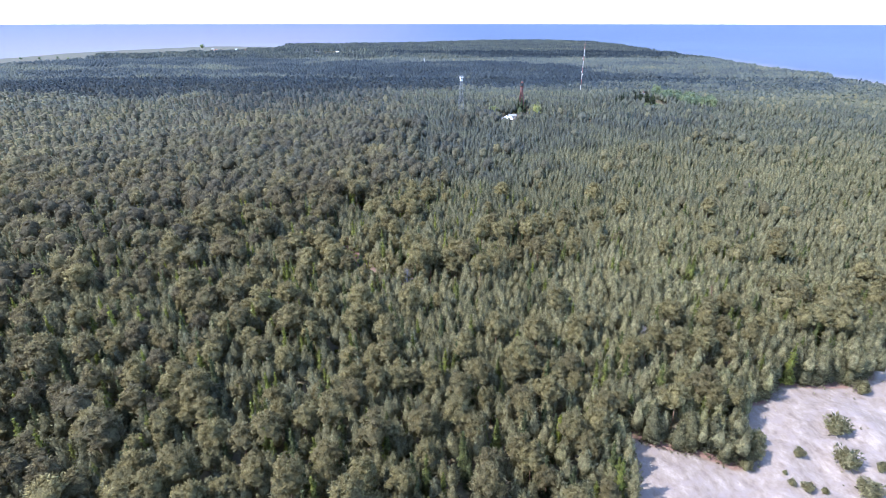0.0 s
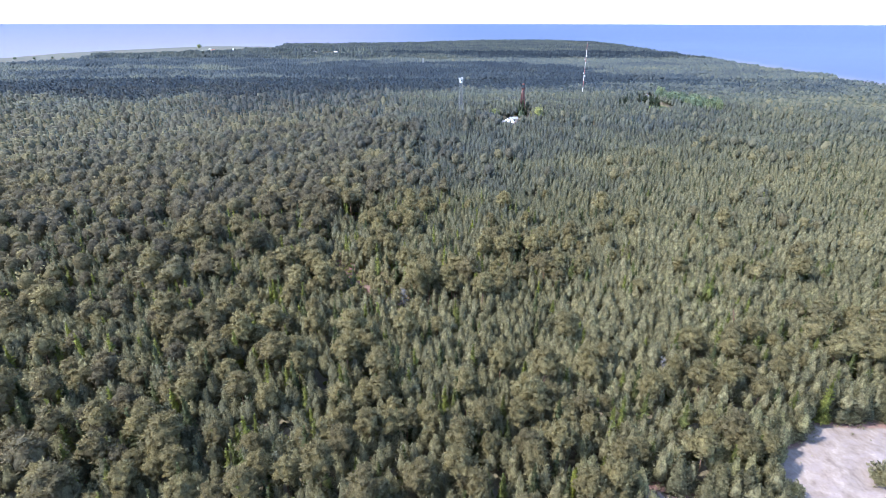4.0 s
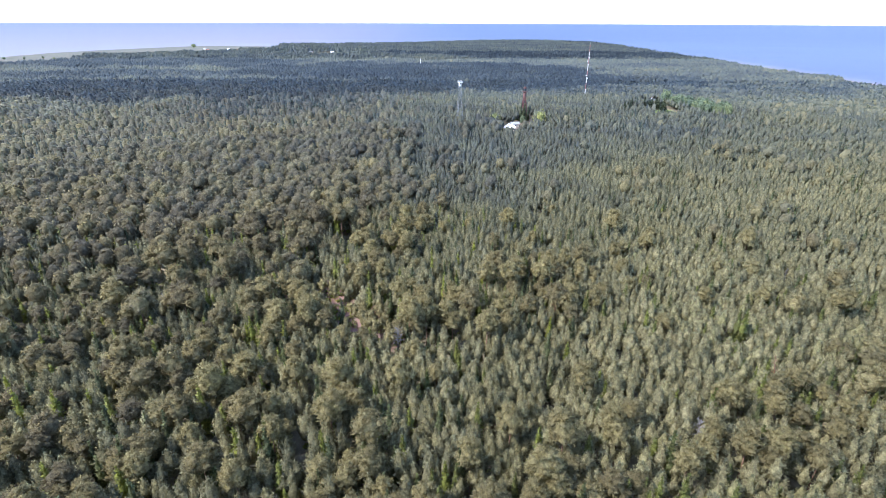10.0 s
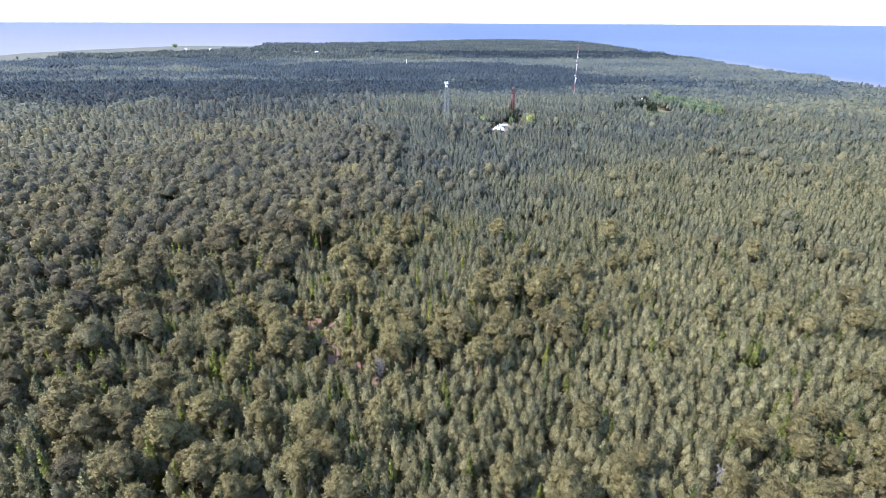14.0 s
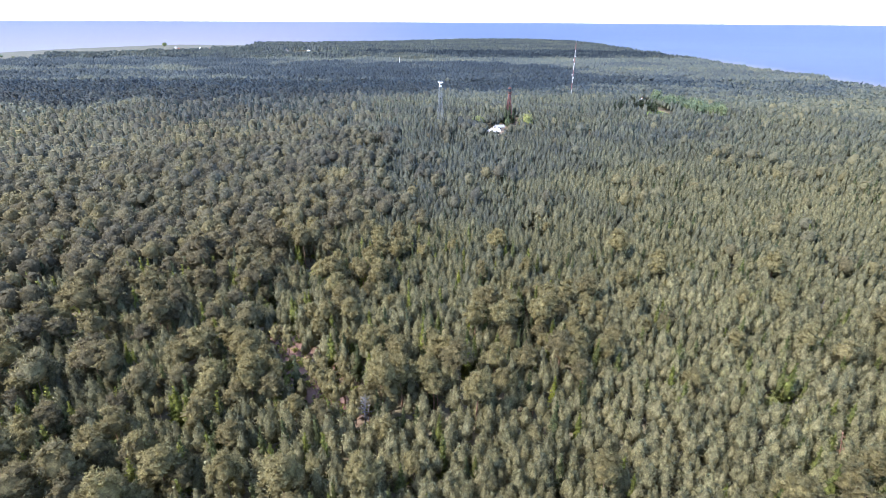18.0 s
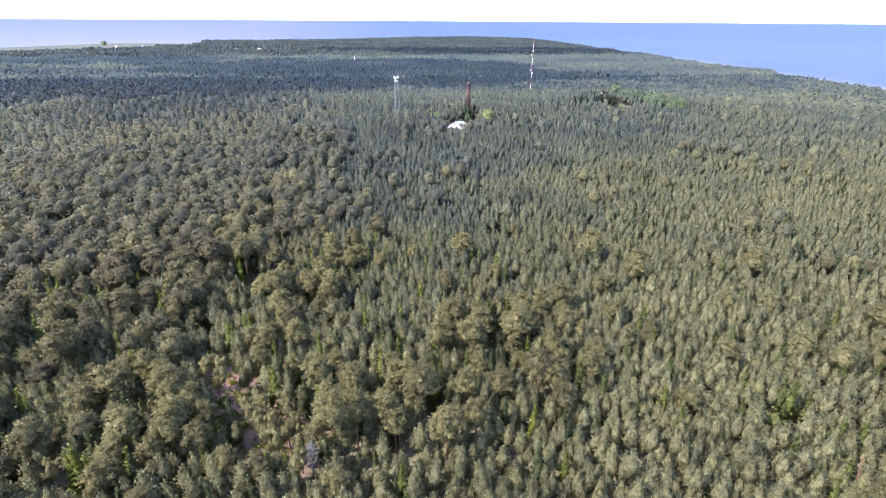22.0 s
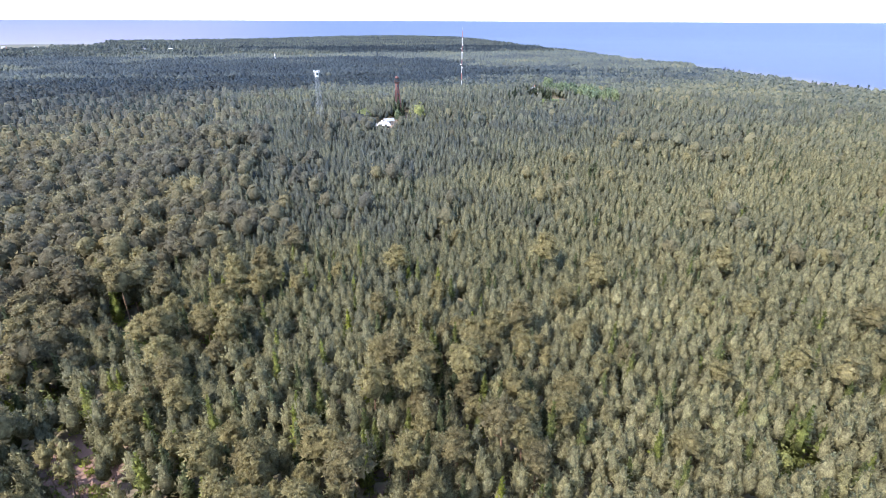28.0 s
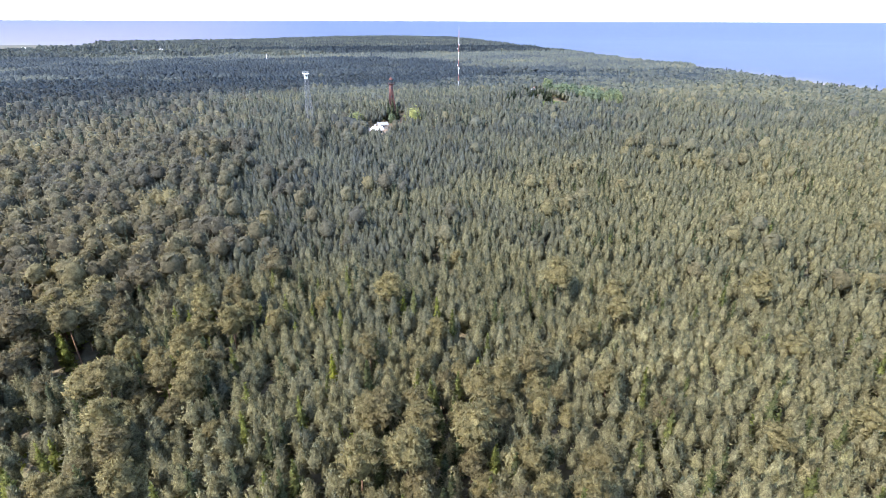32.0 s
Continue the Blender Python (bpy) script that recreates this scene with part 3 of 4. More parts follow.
def round_tree(seed, r, h, tufts, size):
    """Blunt uneven pine of a far stand: a lopsided body and a few tufts that break its outline."""
    g = np.random.RandomState(seed)
    k = g.uniform(0.8, 1.2, 3)
    body = core(g, [(0.75 * r * k[0], 0.22 * h), (0.95 * r * k[1], 0.58 * h), (0.45 * r * k[2], 0.88 * h)], 5, (g.uniform(-0.3, 0.3), g.uniform(-0.3, 0.3), 0), rough=0.3)
    t, u = g.uniform(0, 6.283, tufts), g.uniform(0.3, 1.0, tufts) ** 0.8
    w = r * np.sqrt(np.clip(1.05 - u ** 2.5, 0.02, 1)) * g.uniform(0.5, 1.0, tufts)
    c = np.stack([w * np.cos(t), w * np.sin(t), h * (0.12 + 0.8 * u)], 1)
    d = np.stack([np.cos(t), np.sin(t), 0.3 + u], 1)
    return rounded(join(body, needles(g, c, d, size, size * 0.5, 0.5, np.stack([np.cos(t), np.sin(t), 0.4 + 0.6 * u], 1))), 0.35)


# ---- where the trees stand ----
def stand(x0, x1, y0, y1, gap, seed):
    g = np.random.RandomState(seed)
    ys = np.arange(y0, y1, gap * 0.87)
    xs = np.arange(x0, x1, gap)
    gx, gy = np.meshgrid(xs, ys)
    gx = gx + (np.arange(len(ys)) % 2)[:, None] * gap / 2
    x = (gx + g.uniform(-0.5, 0.5, gx.shape) * gap).ravel()
    y = (gy + g.uniform(-0.5, 0.5, gy.shape) * gap).ravel()
    return x, y, g


def free(x, y, margin=-1.0):
    ok = (inside(DUNE, x, y) < -margin) & (inside(COAST, x, y) > shore_width(x, y)) & (clearing(x, y) < 0.5)
    for cx, cy, r in GAPS:
        ok &= np.hypot(x - cx, y - cy) > r * 0.82 + 0.7 * max(0.0, margin) * (r > 3.8)
    return ok & (meadow(x, y) < 0.4)


def haze_share(x, y, seed):
    """How far each tree's colour turns to the haze blue: painted into the needles, growing with distance."""
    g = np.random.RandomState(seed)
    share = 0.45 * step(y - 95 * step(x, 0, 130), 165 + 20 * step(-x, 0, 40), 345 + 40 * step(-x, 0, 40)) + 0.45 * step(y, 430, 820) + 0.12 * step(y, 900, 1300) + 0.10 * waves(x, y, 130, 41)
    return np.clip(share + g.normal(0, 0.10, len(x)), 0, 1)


def planted(name, temps, x, y, kind, turn, sxy, sz, tint, material, label, category):
    """One joined stretch of wood out of many trees."""
    vs, fs, ts, cs, ns, o = [], [], [], [], [], 0
    # painted haze per tree, weaker on the nearer old pines
    z, haze = height(x, y), haze_share(x, y, len(x)) * (1 - 0.3 * (material is m_old) * step(-x, -40, 40) * (1 - step(y, 420, 520)))
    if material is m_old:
        haze = np.clip(haze + 0.12 * step(x, 0, 60) * step(y, 190, 260), 0, 1)
    for k, (tv, tf, tn) in enumerate(temps):
        s = np.nonzero(kind == k)[0]
        if not len(s):
            continue
        c, n = np.cos(turn[s])[:, None], np.sin(turn[s])[:, None]
        w = sxy[s][:, None]
        px = (tv[:, 0] * c - tv[:, 1] * n) * w + x[s][:, None]
        py = (tv[:, 0] * n + tv[:, 1] * c) * w + y[s][:, None]
        pz = tv[:, 2] * sz[s][:, None] + z[s][:, None]
        vs.append(np.stack([px, py, pz], 2).reshape(-1, 3))
        fs.append((tf[None] + (np.arange(len(s)) * len(tv))[:, None, None]).reshape(-1, 3) + o)
        ts.append(np.repeat(tint[s], len(tv)))
        cs.append(np.repeat(haze[s], len(tv)))
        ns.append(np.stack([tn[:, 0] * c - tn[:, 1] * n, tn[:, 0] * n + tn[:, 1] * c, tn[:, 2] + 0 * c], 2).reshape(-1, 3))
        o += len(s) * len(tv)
    ob = new(name, tri_mesh(name, np.concatenate(vs), np.concatenate(fs), {"tint": np.concatenate(ts), "haze": np.concatenate(cs)}, material, np.concatenate(ns)))
    return tagged(ob, label, category, kind="stuff")


def planted_by_kind(name, groups, x, y, cls, turn, sxy, sz, tint, g, label):
    """Young pines, old pines and spruces of one stretch, each as one joined wood."""
    for k, (temps, material, nm, lb) in enumerate(zip(groups, (m_pine, m_old, m_spruce), ("young_pine", "old_pine", "spruce"),
                                                     ("young pointed pines of", "old round-crowned pines of", "scattered green spruces of"))):
        s = cls == k
        if s.any():
            planted(nm + "_" + name, temps, x[s], y[s], g.randint(0, len(temps), s.sum()), turn[s], sxy[s], sz[s], tint[s], material, lb + " " + label, "forest")


def tree_rows(d0, d1, gap_young, gap_old, seed, slack=0.0):
    """Young, old and spruce places between two distances from the line: x, y, class (0 young, 1 old, 2 spruce)."""
    x0, x1, y0, y1 = max(-900, -d1), min(640, d1 + 15), 50, min(800, d1 + 130)
    x, y, g = stand(x0, x1, y0, y1, gap_young, seed)
    keep = free(x, y) & wedge(x, y, slack) & (off_line(x, y) >= d0) & (off_line(x, y) < d1)
    x, y = x[keep], y[keep]
    m = mature(x, y)
    young = g.uniform(0, 1, len(x)) > m * 0.8
    sp = (~young & (g.uniform(0, 1, len(x)) < 0.2)) | (young & (g.uniform(0, 1, len(x)) < 0.035 + 0.05 * step(-x, -30, 10) * (y < 260)))
    young &= ~sp
    xo, yo, g2 = stand(x0, x1, y0, y1, gap_old, seed + 50)
    keep = free(xo, yo, 2.5) & wedge(xo, yo, slack) & (off_line(xo, yo) >= d0) & (off_line(xo, yo) < d1)
    xo, yo = xo[keep], yo[keep]
    old = g2.uniform(0, 1, len(xo)) < mature(xo, yo)
    xo, yo = xo[old], yo[old]
    cls = np.concatenate([np.zeros(young.sum(), int), np.full(sp.sum(), 2), np.ones(len(xo), int)])
    return np.concatenate([x[young], x[sp], xo]), np.concatenate([y[young], y[sp], yo]), cls, g


TINT_PATCHES = ((40, 905, 215, 215, 0.36), (320, 800, 120, 48, 0.22), (300, 1300, 250, 60, 0.14), (377, 540, 60, 30, -0.08), (400, 690, 90, 32, 0.12), (-150, 590, 110, 70, 0.10), (-190, 960, 150, 150, 0.28), (330, 1430, 330, 120, 0.26), (-330, 690, 330, 105, 0.30), (-500, 880, 260, 60, 0.16), (-560, 1130, 280, 120, 0.22),
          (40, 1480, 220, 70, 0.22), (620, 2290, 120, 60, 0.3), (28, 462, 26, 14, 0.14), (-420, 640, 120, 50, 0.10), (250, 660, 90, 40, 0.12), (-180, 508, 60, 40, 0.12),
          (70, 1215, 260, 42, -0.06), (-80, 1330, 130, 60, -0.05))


def tint_drop(x, y):
    """How much the tint is lowered: set patches with uneven sharp edges behind the hill and in the low ground."""
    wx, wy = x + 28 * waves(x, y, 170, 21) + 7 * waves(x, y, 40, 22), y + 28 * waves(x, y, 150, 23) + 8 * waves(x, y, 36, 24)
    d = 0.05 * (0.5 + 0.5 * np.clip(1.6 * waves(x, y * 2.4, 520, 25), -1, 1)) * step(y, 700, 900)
    for cx, cy, rx, ry, a in TINT_PATCHES:
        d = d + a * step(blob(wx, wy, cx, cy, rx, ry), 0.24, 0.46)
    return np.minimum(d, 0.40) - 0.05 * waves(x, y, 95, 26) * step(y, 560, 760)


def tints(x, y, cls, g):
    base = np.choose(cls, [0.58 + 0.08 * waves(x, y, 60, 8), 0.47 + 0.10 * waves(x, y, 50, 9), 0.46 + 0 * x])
    # darker left, lighter right: stand colour, plus sun-side brightness put into the tint
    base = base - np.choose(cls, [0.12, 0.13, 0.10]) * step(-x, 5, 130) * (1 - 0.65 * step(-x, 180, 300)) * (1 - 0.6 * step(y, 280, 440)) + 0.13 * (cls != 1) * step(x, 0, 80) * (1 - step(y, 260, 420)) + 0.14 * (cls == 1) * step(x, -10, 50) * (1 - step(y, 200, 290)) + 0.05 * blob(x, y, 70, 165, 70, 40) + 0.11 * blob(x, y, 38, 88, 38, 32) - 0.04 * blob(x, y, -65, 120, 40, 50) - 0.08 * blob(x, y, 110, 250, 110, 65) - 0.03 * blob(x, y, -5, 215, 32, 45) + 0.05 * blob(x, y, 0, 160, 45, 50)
    # haze painted as a fall with distance; blobs trim local brightness
    base = base - 0.07 * step(y, 190, 260) - 0.12 * step(y, 250, 430) + 0.05 * step(-x, 40, 160) * step(y, 200, 380) + 0.03 * step(-x, -10, 50) * step(y, 200, 270) * (1 - step(y, 420, 500)) + 0.09 * step(x, 170, 330) * step(y, 300, 400) + 0.09 * (cls == 1) * step(y, 190, 300) - 0.06 * step(y, 620, 800) + 0.10 * blob(x, y, 60, 600, 300, 60) - 0.06 * blob(x, y, 15, 310, 95, 90) - 0.07 * blob(x, y, -75, 205, 45, 45) - 0.05 * step(y, 620, 760) * step(x, 100, 250) + 0.02 * blob(x, y, 190, 290, 80, 70) - 0.03 * blob(x, y, 60, 290, 110, 90) + 0.13 * (cls == 1) * step(x, 0, 60) * step(y, 200, 290) - tint_drop(x, y)
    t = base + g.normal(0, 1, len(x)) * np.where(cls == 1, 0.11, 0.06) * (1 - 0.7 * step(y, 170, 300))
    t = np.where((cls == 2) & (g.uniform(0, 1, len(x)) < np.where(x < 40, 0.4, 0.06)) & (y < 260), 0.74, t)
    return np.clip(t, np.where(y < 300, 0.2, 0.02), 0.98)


print("near woods")
nx, ny, ncls, ng = tree_rows(0, 142, 2.4, 4.7, 1)
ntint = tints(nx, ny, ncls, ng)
nturn, nsc = ng.uniform(0, 6.283, len(nx)), ng.uniform(0.84, 1.18, len(nx))
nsc = np.where(ncls == 1, nsc * ng.uniform(0.85, 1.28, len(nx)), nsc * 0.97)
nsz = nsc * ng.uniform(0.88, 1.12, len(nx)) * np.where(ncls == 1, 1.0, 1.1)
# the 300 of each kind that stand nearest to the line of flight are things of their own
line = np.hypot(nx - 6 - 0.16 * (ny - 75), np.maximum(0, np.maximum(75 - ny, ny - 215)) * 1.5)
single = np.zeros(len(nx), bool)
for k, most in ((0, 300), (1, 300), (2, 120)):
    s = np.nonzero(ncls == k)[0]
    single[s[np.argsort(line[s])[:most]]] = True


def proto_mesh(name, vf, tint, vary, material):
    v, f, n = vf
    return tri_mesh(name, v, f, {"tint": np.full(len(v), tint), "vary": np.full(len(v), vary)}, material, n)


def stem_mesh(h, r, seed):
    g = np.random.RandomState(seed)
    bm = bmesh.new()
    a, ra = Vector((0, 0, -0.4)), r
    for k in range(4):
        b = Vector((g.uniform(-0.15, 0.15), g.uniform(-0.15, 0.15), h * (k + 1) / 4))
        rb = r * (1 - 0.2 * (k + 1))
        tube(bm, a, b, ra, rb, 6)
        a, ra = b, rb
    for k in range(3):
        t, z = g.uniform(0, 6.283), h * g.uniform(0.5, 0.9)
        tube(bm, (0, 0, z), (6 * r * math.cos(t), 6 * r * math.sin(t), z + g.uniform(0.3, 0.9)), 0.35 * r, 0.15 * r, 5)
    return mesh_of("trunk", bm, m_bark)


def tree_proto(name, crown, stem, label, group):
    ob = tagged(new(name), label, "tree", group)
    for nm, me in (("trunk", stem), ("crown", crown)):
        p = new(nm, me)
        p.parent = ob
    return ob


KINDS = ((young_pine, "young_pine", 400, 0.44, 0.60, "young dense pointed Scots pine in a crowded stand", 8.0, 0.11, "young pines below the flight"),
         (old_pine, "old_pine", 900, 0.46, 0.53, "tall old Scots pine with a rounded olive crown", 10.6, 0.19, "old pines below the flight"),
         (spruce, "spruce", 380, 0.5, 0.48, "slim green spruce standing between the pines", 9.0, 0.12, "spruces below the flight"))
for k, (make, nm, cards, size, tint, label, sh, sr, grp) in enumerate(KINDS):
    protos = []
    for j in range(5):
        crown = proto_mesh("crown", make(10 * k + j + 1, cards, size), tint + (0.28 if k == 2 and j == 4 else 0), 0.36, (m_pine, m_old, m_spruce)[k])
        protos.append((crown, stem_mesh(sh, sr, j + 7 * k)))
    first = [None] * 5
    for q, i in enumerate(np.nonzero(single & (ncls == k))[0]):
        j = q % 5
        m = Matrix.LocRotScale((nx[i], ny[i], float(height(nx[i], ny[i]))), Euler((0, 0, nturn[i])), (nsc[i], nsc[i], nsz[i]))
        if first[j] is None:
            first[j] = tree_proto(nm, *protos[j], label, grp)
            first[j].matrix_basis = m
        else:
            s = first[j].scale.copy()
            copy_thing(first[j], m @ Matrix.Diagonal((1 / s.x, 1 / s.y, 1 / s.z, 1)))

rest = ~single
groups1 = ([young_pine(100 + j, 130, 0.56, 4, 6, 0.22) for j in range(8)], [old_pine(120 + j, 440, 0.57, 14, 4) for j in range(8)], [spruce(140 + j, 120, 0.7, 4, 5) for j in range(4)])
planted_by_kind("wood", groups1, nx[rest], ny[rest], ncls[rest], nturn[rest], nsc[rest], nsz[rest], ntint[rest], ng, "the near wood seen from above")
olds = np.nonzero(rest & (ncls == 1))[0]
planted("near_trunks", [trunk_tris(8.5, 0.2, 4, 0.2)], nx[olds], ny[olds], np.zeros(len(olds), int), nturn[olds], nsc[olds] * 0 + 1, nsz[olds], ntint[olds], m_bark,
        "reddish bare trunks of old pines", "tree trunks")

# shift: tint correction, since these simpler crowns come out brighter
def band(name, d0, d1, gap_young, gap_old, seed, slack, youngs, olds_, spruces, shift, label, wide=1.15):
    x, y, cls, g = tree_rows(d0, d1, gap_young, gap_old, seed, slack)
    sc = g.uniform(0.86, 1.16, len(x)) * np.where(cls == 1, 1.15, wide)
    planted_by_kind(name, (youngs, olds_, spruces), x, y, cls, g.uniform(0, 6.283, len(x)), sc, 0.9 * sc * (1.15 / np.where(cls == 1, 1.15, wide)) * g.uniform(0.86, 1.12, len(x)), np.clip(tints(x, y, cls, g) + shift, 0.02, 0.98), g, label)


print("middle woods")
band("middle_woods", 142, 315, 2.5, 4.6, 2, 0, [young_pine(200 + j, 24, 0.88, 3, 5, 0.24, 5, 0.35) for j in range(8)],
     [dome_pine(220 + j, 70, 0.9) for j in range(6)], [spruce(240 + j, 24, 1.1, 3, 4) for j in range(3)], -0.08, "the wide middle wood", 0.98)
x, y, g = stand(-125, 62, -75, 50, 4.2, 8)
keep = free(x, y, 1.0)
x, y = x[keep], y[keep]
sc = g.uniform(0.95, 1.3, len(x))
planted("rear_wood", [old_pine(500 + j, 70, 1.0, 7, 4) for j in range(5)], x, y, g.randint(0, 5, len(x)), g.uniform(0, 6.283, len(x)), sc, sc, g.uniform(0.4, 0.65, len(x)), m_old,
        "old pine wood going on behind the start", "forest")
print("far woods")
band("hill_woods", 315, 520, 3.5, 5.4, 3, -1, [young_pine(300 + j, 12, 1.1, 3, 4, 0.26, 5) for j in range(8)],
     [round_tree(320 + j, 2.1, 10.8, 10, 1.1) for j in range(6)], [spruce(340 + j, 14, 1.7, 1, 4) for j in range(3)], -0.06, "the low hill", 1.15)
band("far_woods", 520, 1100, 4.6, 5.6, 6, -1, [round_tree(350 + j, 2.2, 9.0, 3, 2.0) for j in range(5)],
     [round_tree(360 + j, 2.0, 10.6, 7, 1.9) for j in range(5)], [low_tree(340 + j, 4, [(1.7, 2.0), (0.2, 10.0)], 6) for j in range(2)], -0.06, "the far wood behind the towers")


def distant(name, y0, y1, gap, rings, sides, seed, wide, tufts):
    x, y, g = stand(-1450, 660, y0, y1, gap, seed)
    keep = free(x, y) & wedge(x, y, -2)
    x, y = x[keep], y[keep]
    temps = [low_tree(seed * 100 + j, sides, rings, tufts) for j in range(5)]
    sc = g.uniform(0.82, 1.2, len(x)) * (1 + 0.12 * waves(x, y, 260, 12))
    t = 0.40 - 0.03 * step(y, 1200, 1400) + 0.08 * waves(x, y * 3, 500, 11) + 0.05 * waves(x, y * 2, 90, 15) + g.normal(0, 0.035, len(x)) - tint_drop(x, y)
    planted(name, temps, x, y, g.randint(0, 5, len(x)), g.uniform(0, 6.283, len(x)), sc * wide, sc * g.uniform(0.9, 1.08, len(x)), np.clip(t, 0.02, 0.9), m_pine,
            "dark distant woods reaching to the coast", "forest")


distant("distant_woods", 800, 1230, 5.3, [(2.2, 4.0), (1.8, 7.8), (0.5, 10.0)], 4, 4, 1.35, 1)
distant("coastal_woods", 1230, 2520, 9.2, [(3.9, 2.0), (1.2, 10.8)], 4, 5, 1.5, 0)

# ---- single trees on the dune, in gaps and in gardens ----
def bush_pine(seed, cards, size):
    """Low full pine 3 m high, branched to the ground."""
    g = np.random.RandomState(seed)
    d = g.normal(0, 1, (cards, 3))
    d[:, 2] = np.abs(d[:, 2]) * 1.1 - 0.3
    d /= np.linalg.norm(d, axis=1)[:, None]
    lump = 1 + 0.2 * np.sin(3 * np.arctan2(d[:, 1], d[:, 0]) + seed) + 0.14 * np.sin(7 * d[:, 2] + seed)
    c = np.array([0, 0, 1.15]) + d * (lump * g.uniform(0.62, 1.08, cards))[:, None] * [1.45, 1.45, 1.75]
    return join(core(g, [(0.5, 0.0), (0.85, 0.8), (0.6, 1.7), (0.1, 2.4)], 7), needles(g, c * [0.8, 0.8, 0.9], d + [0, 0, 0.5], size, size * 0.36))


bush_crowns = [proto_mesh("crown", bush_pine(j + 61, 640, 0.34), 0.78, 0.3, m_pine) for j in range(3)]
bush_stem = stem_mesh(1.7, 0.09, 77)
for j, (x, y, s, hz) in enumerate(((68.5, 87.5, 1.2, 1.3), (65.4, 83.0, 1.5, 1.9), (87.7, 90.3, 1.9, 1.65), (82.6, 80.2, 1.85, 1.6), (74.9, 83.2, 0.85, 0.85), (69.2, 78.4, 0.35, 0.35), (68.8, 75.6, 0.6, 0.5),
                                   (71.0, 74.2, 0.85, 0.8), (88.5, 78.5, 0.7, 0.9), (82.0, 73.2, 1.7, 1.3), (74.0, 73.6, 0.5, 0.5), (104, 104.5, 1.3, 1.4), (62.5, 80.4, 1.0, 1.3))):
    ob = tree_proto("dune_pine", bush_crowns[j % 3], bush_stem, "small bushy pine growing alone on pale dune sand" if s > 1 else "tiny pine seedling clump on pale dune sand", "pines on the dune")
    ob.matrix_basis = Matrix.LocRotScale((x, y, float(height(x, y)) - 0.05), Euler((0, 0, j * 1.7)), (s, s, hz))


def edge_pine(seed, cards, size):
    """Broad pine 8 m high at the wood's edge, full to the ground, in uneven rising tiers."""
    g = np.random.RandomState(seed)
    u = g.uniform(0, 1, cards) ** 1.1
    u = 0.45 * u + 0.55 * np.round(u * 7 + g.uniform(-0.2, 0.2, cards)) / 7
    t = g.uniform(0, 6.283, cards)
    r = 2.15 * np.clip(1 - np.clip(u, 0, 1) ** 1.5, 0.03, 1) * g.uniform(0.55, 1.05, cards) * (1 + 0.22 * np.sin(3 * t + seed + 9 * u) + 0.12 * np.sin(7 * t + seed))
    c = np.stack([r * np.cos(t), r * np.sin(t), 0.4 + 7.3 * np.clip(u, 0, 1.02)], 1)
    d = np.stack([np.cos(t), np.sin(t), 0.55 + 0.6 * u], 1)
    body = core(g, [(0.9, 0.1), (1.5, 1.0), (1.25, 3.2), (0.8, 5.4), (0.1, 7.2)], 8, rough=0.28)
    return join(body, needles(g, c, d, size, size * 0.32, 0.45, np.stack([np.cos(t), np.sin(t), 0.35 + 0.3 * u], 1)))


edge_crowns = [proto_mesh("crown", edge_pine(j + 171, 820, 0.46), 0.45, 0.3, m_pine) for j in range(4)]
edge_stem = stem_mesh(6.0, 0.16, 79)
eg = np.random.RandomState(17)
for (ax, ay), (bx, by) in zip(DUNE[1:18], DUNE[2:19]):
    n = max(1, round(math.hypot(bx - ax, by - ay) / 3.0))
    for k in range(n):
        u, off = (k + eg.uniform(0.2, 0.8)) / n, eg.uniform(0.2, 2.4)
        lx, ly = -(by - ay) / math.hypot(bx - ax, by - ay), (bx - ax) / math.hypot(bx - ax, by - ay)
        x, y, q = ax + (bx - ax) * u + lx * off, ay + (by - ay) * u + ly * off, eg.uniform(0.85, 1.3)
        ob = tree_proto("edge_pine", edge_crowns[(k + int(ax)) % 4], edge_stem, "broad bushy pine at the edge of pale sand", "pines along the dune edge")
        ob.matrix_basis = Matrix.LocRotScale((x, y, float(height(x, y)) - 0.05), Euler((0, 0, eg.uniform(0, 6.28))), (q, q, q * eg.uniform(0.75, 1.1)))


g = np.random.RandomState(31)
dx, dy = g.uniform(36, 150, 2600), g.uniform(58, 124, 2600)
edge = inside(DUNE, dx, dy)
keep = (edge > 0.3) & (g.uniform(0, 1, 2600) < 0.015 + 0.5 * np.exp(-edge / 2.0))
dx, dy = dx[keep], dy[keep]


def tussock(seed):
    q = np.random.RandomState(seed)
    t = q.uniform(0, 6.283, 14)
    c = np.stack([0.12 * np.cos(t), 0.12 * np.sin(t), 0 * t], 1)
    return join(needles(q, c, np.stack([np.cos(t), np.sin(t), 1.2 + 0 * t], 1), 0.45, 0.09, 0.2))


planted("dune_grass", [tussock(j) for j in range(4)], dx, dy, g.randint(0, 4, len(dx)), g.uniform(0, 6.283, len(dx)), g.uniform(0.5, 1.3, len(dx)), g.uniform(0.4, 1.1, len(dx)),
        g.uniform(0.7, 0.95, len(dx)), m_pine, "sparse dry grass tussocks on pale dune sand", "grass")


def low_shrub(seed):
    q = np.random.RandomState(seed)
    t, u = q.uniform(0, 6.283, 26), q.uniform(0.1, 1.0, 26)
    r = 0.55 * np.sqrt(1.05 - u) * q.uniform(0.6, 1.1, 26)
    c = np.stack([r * np.cos(t), r * np.sin(t), 0.9 * u], 1)
    return join(needles(q, c, np.stack([np.cos(t), np.sin(t), 0.5 + u], 1), 0.42, 0.13, 0.4))


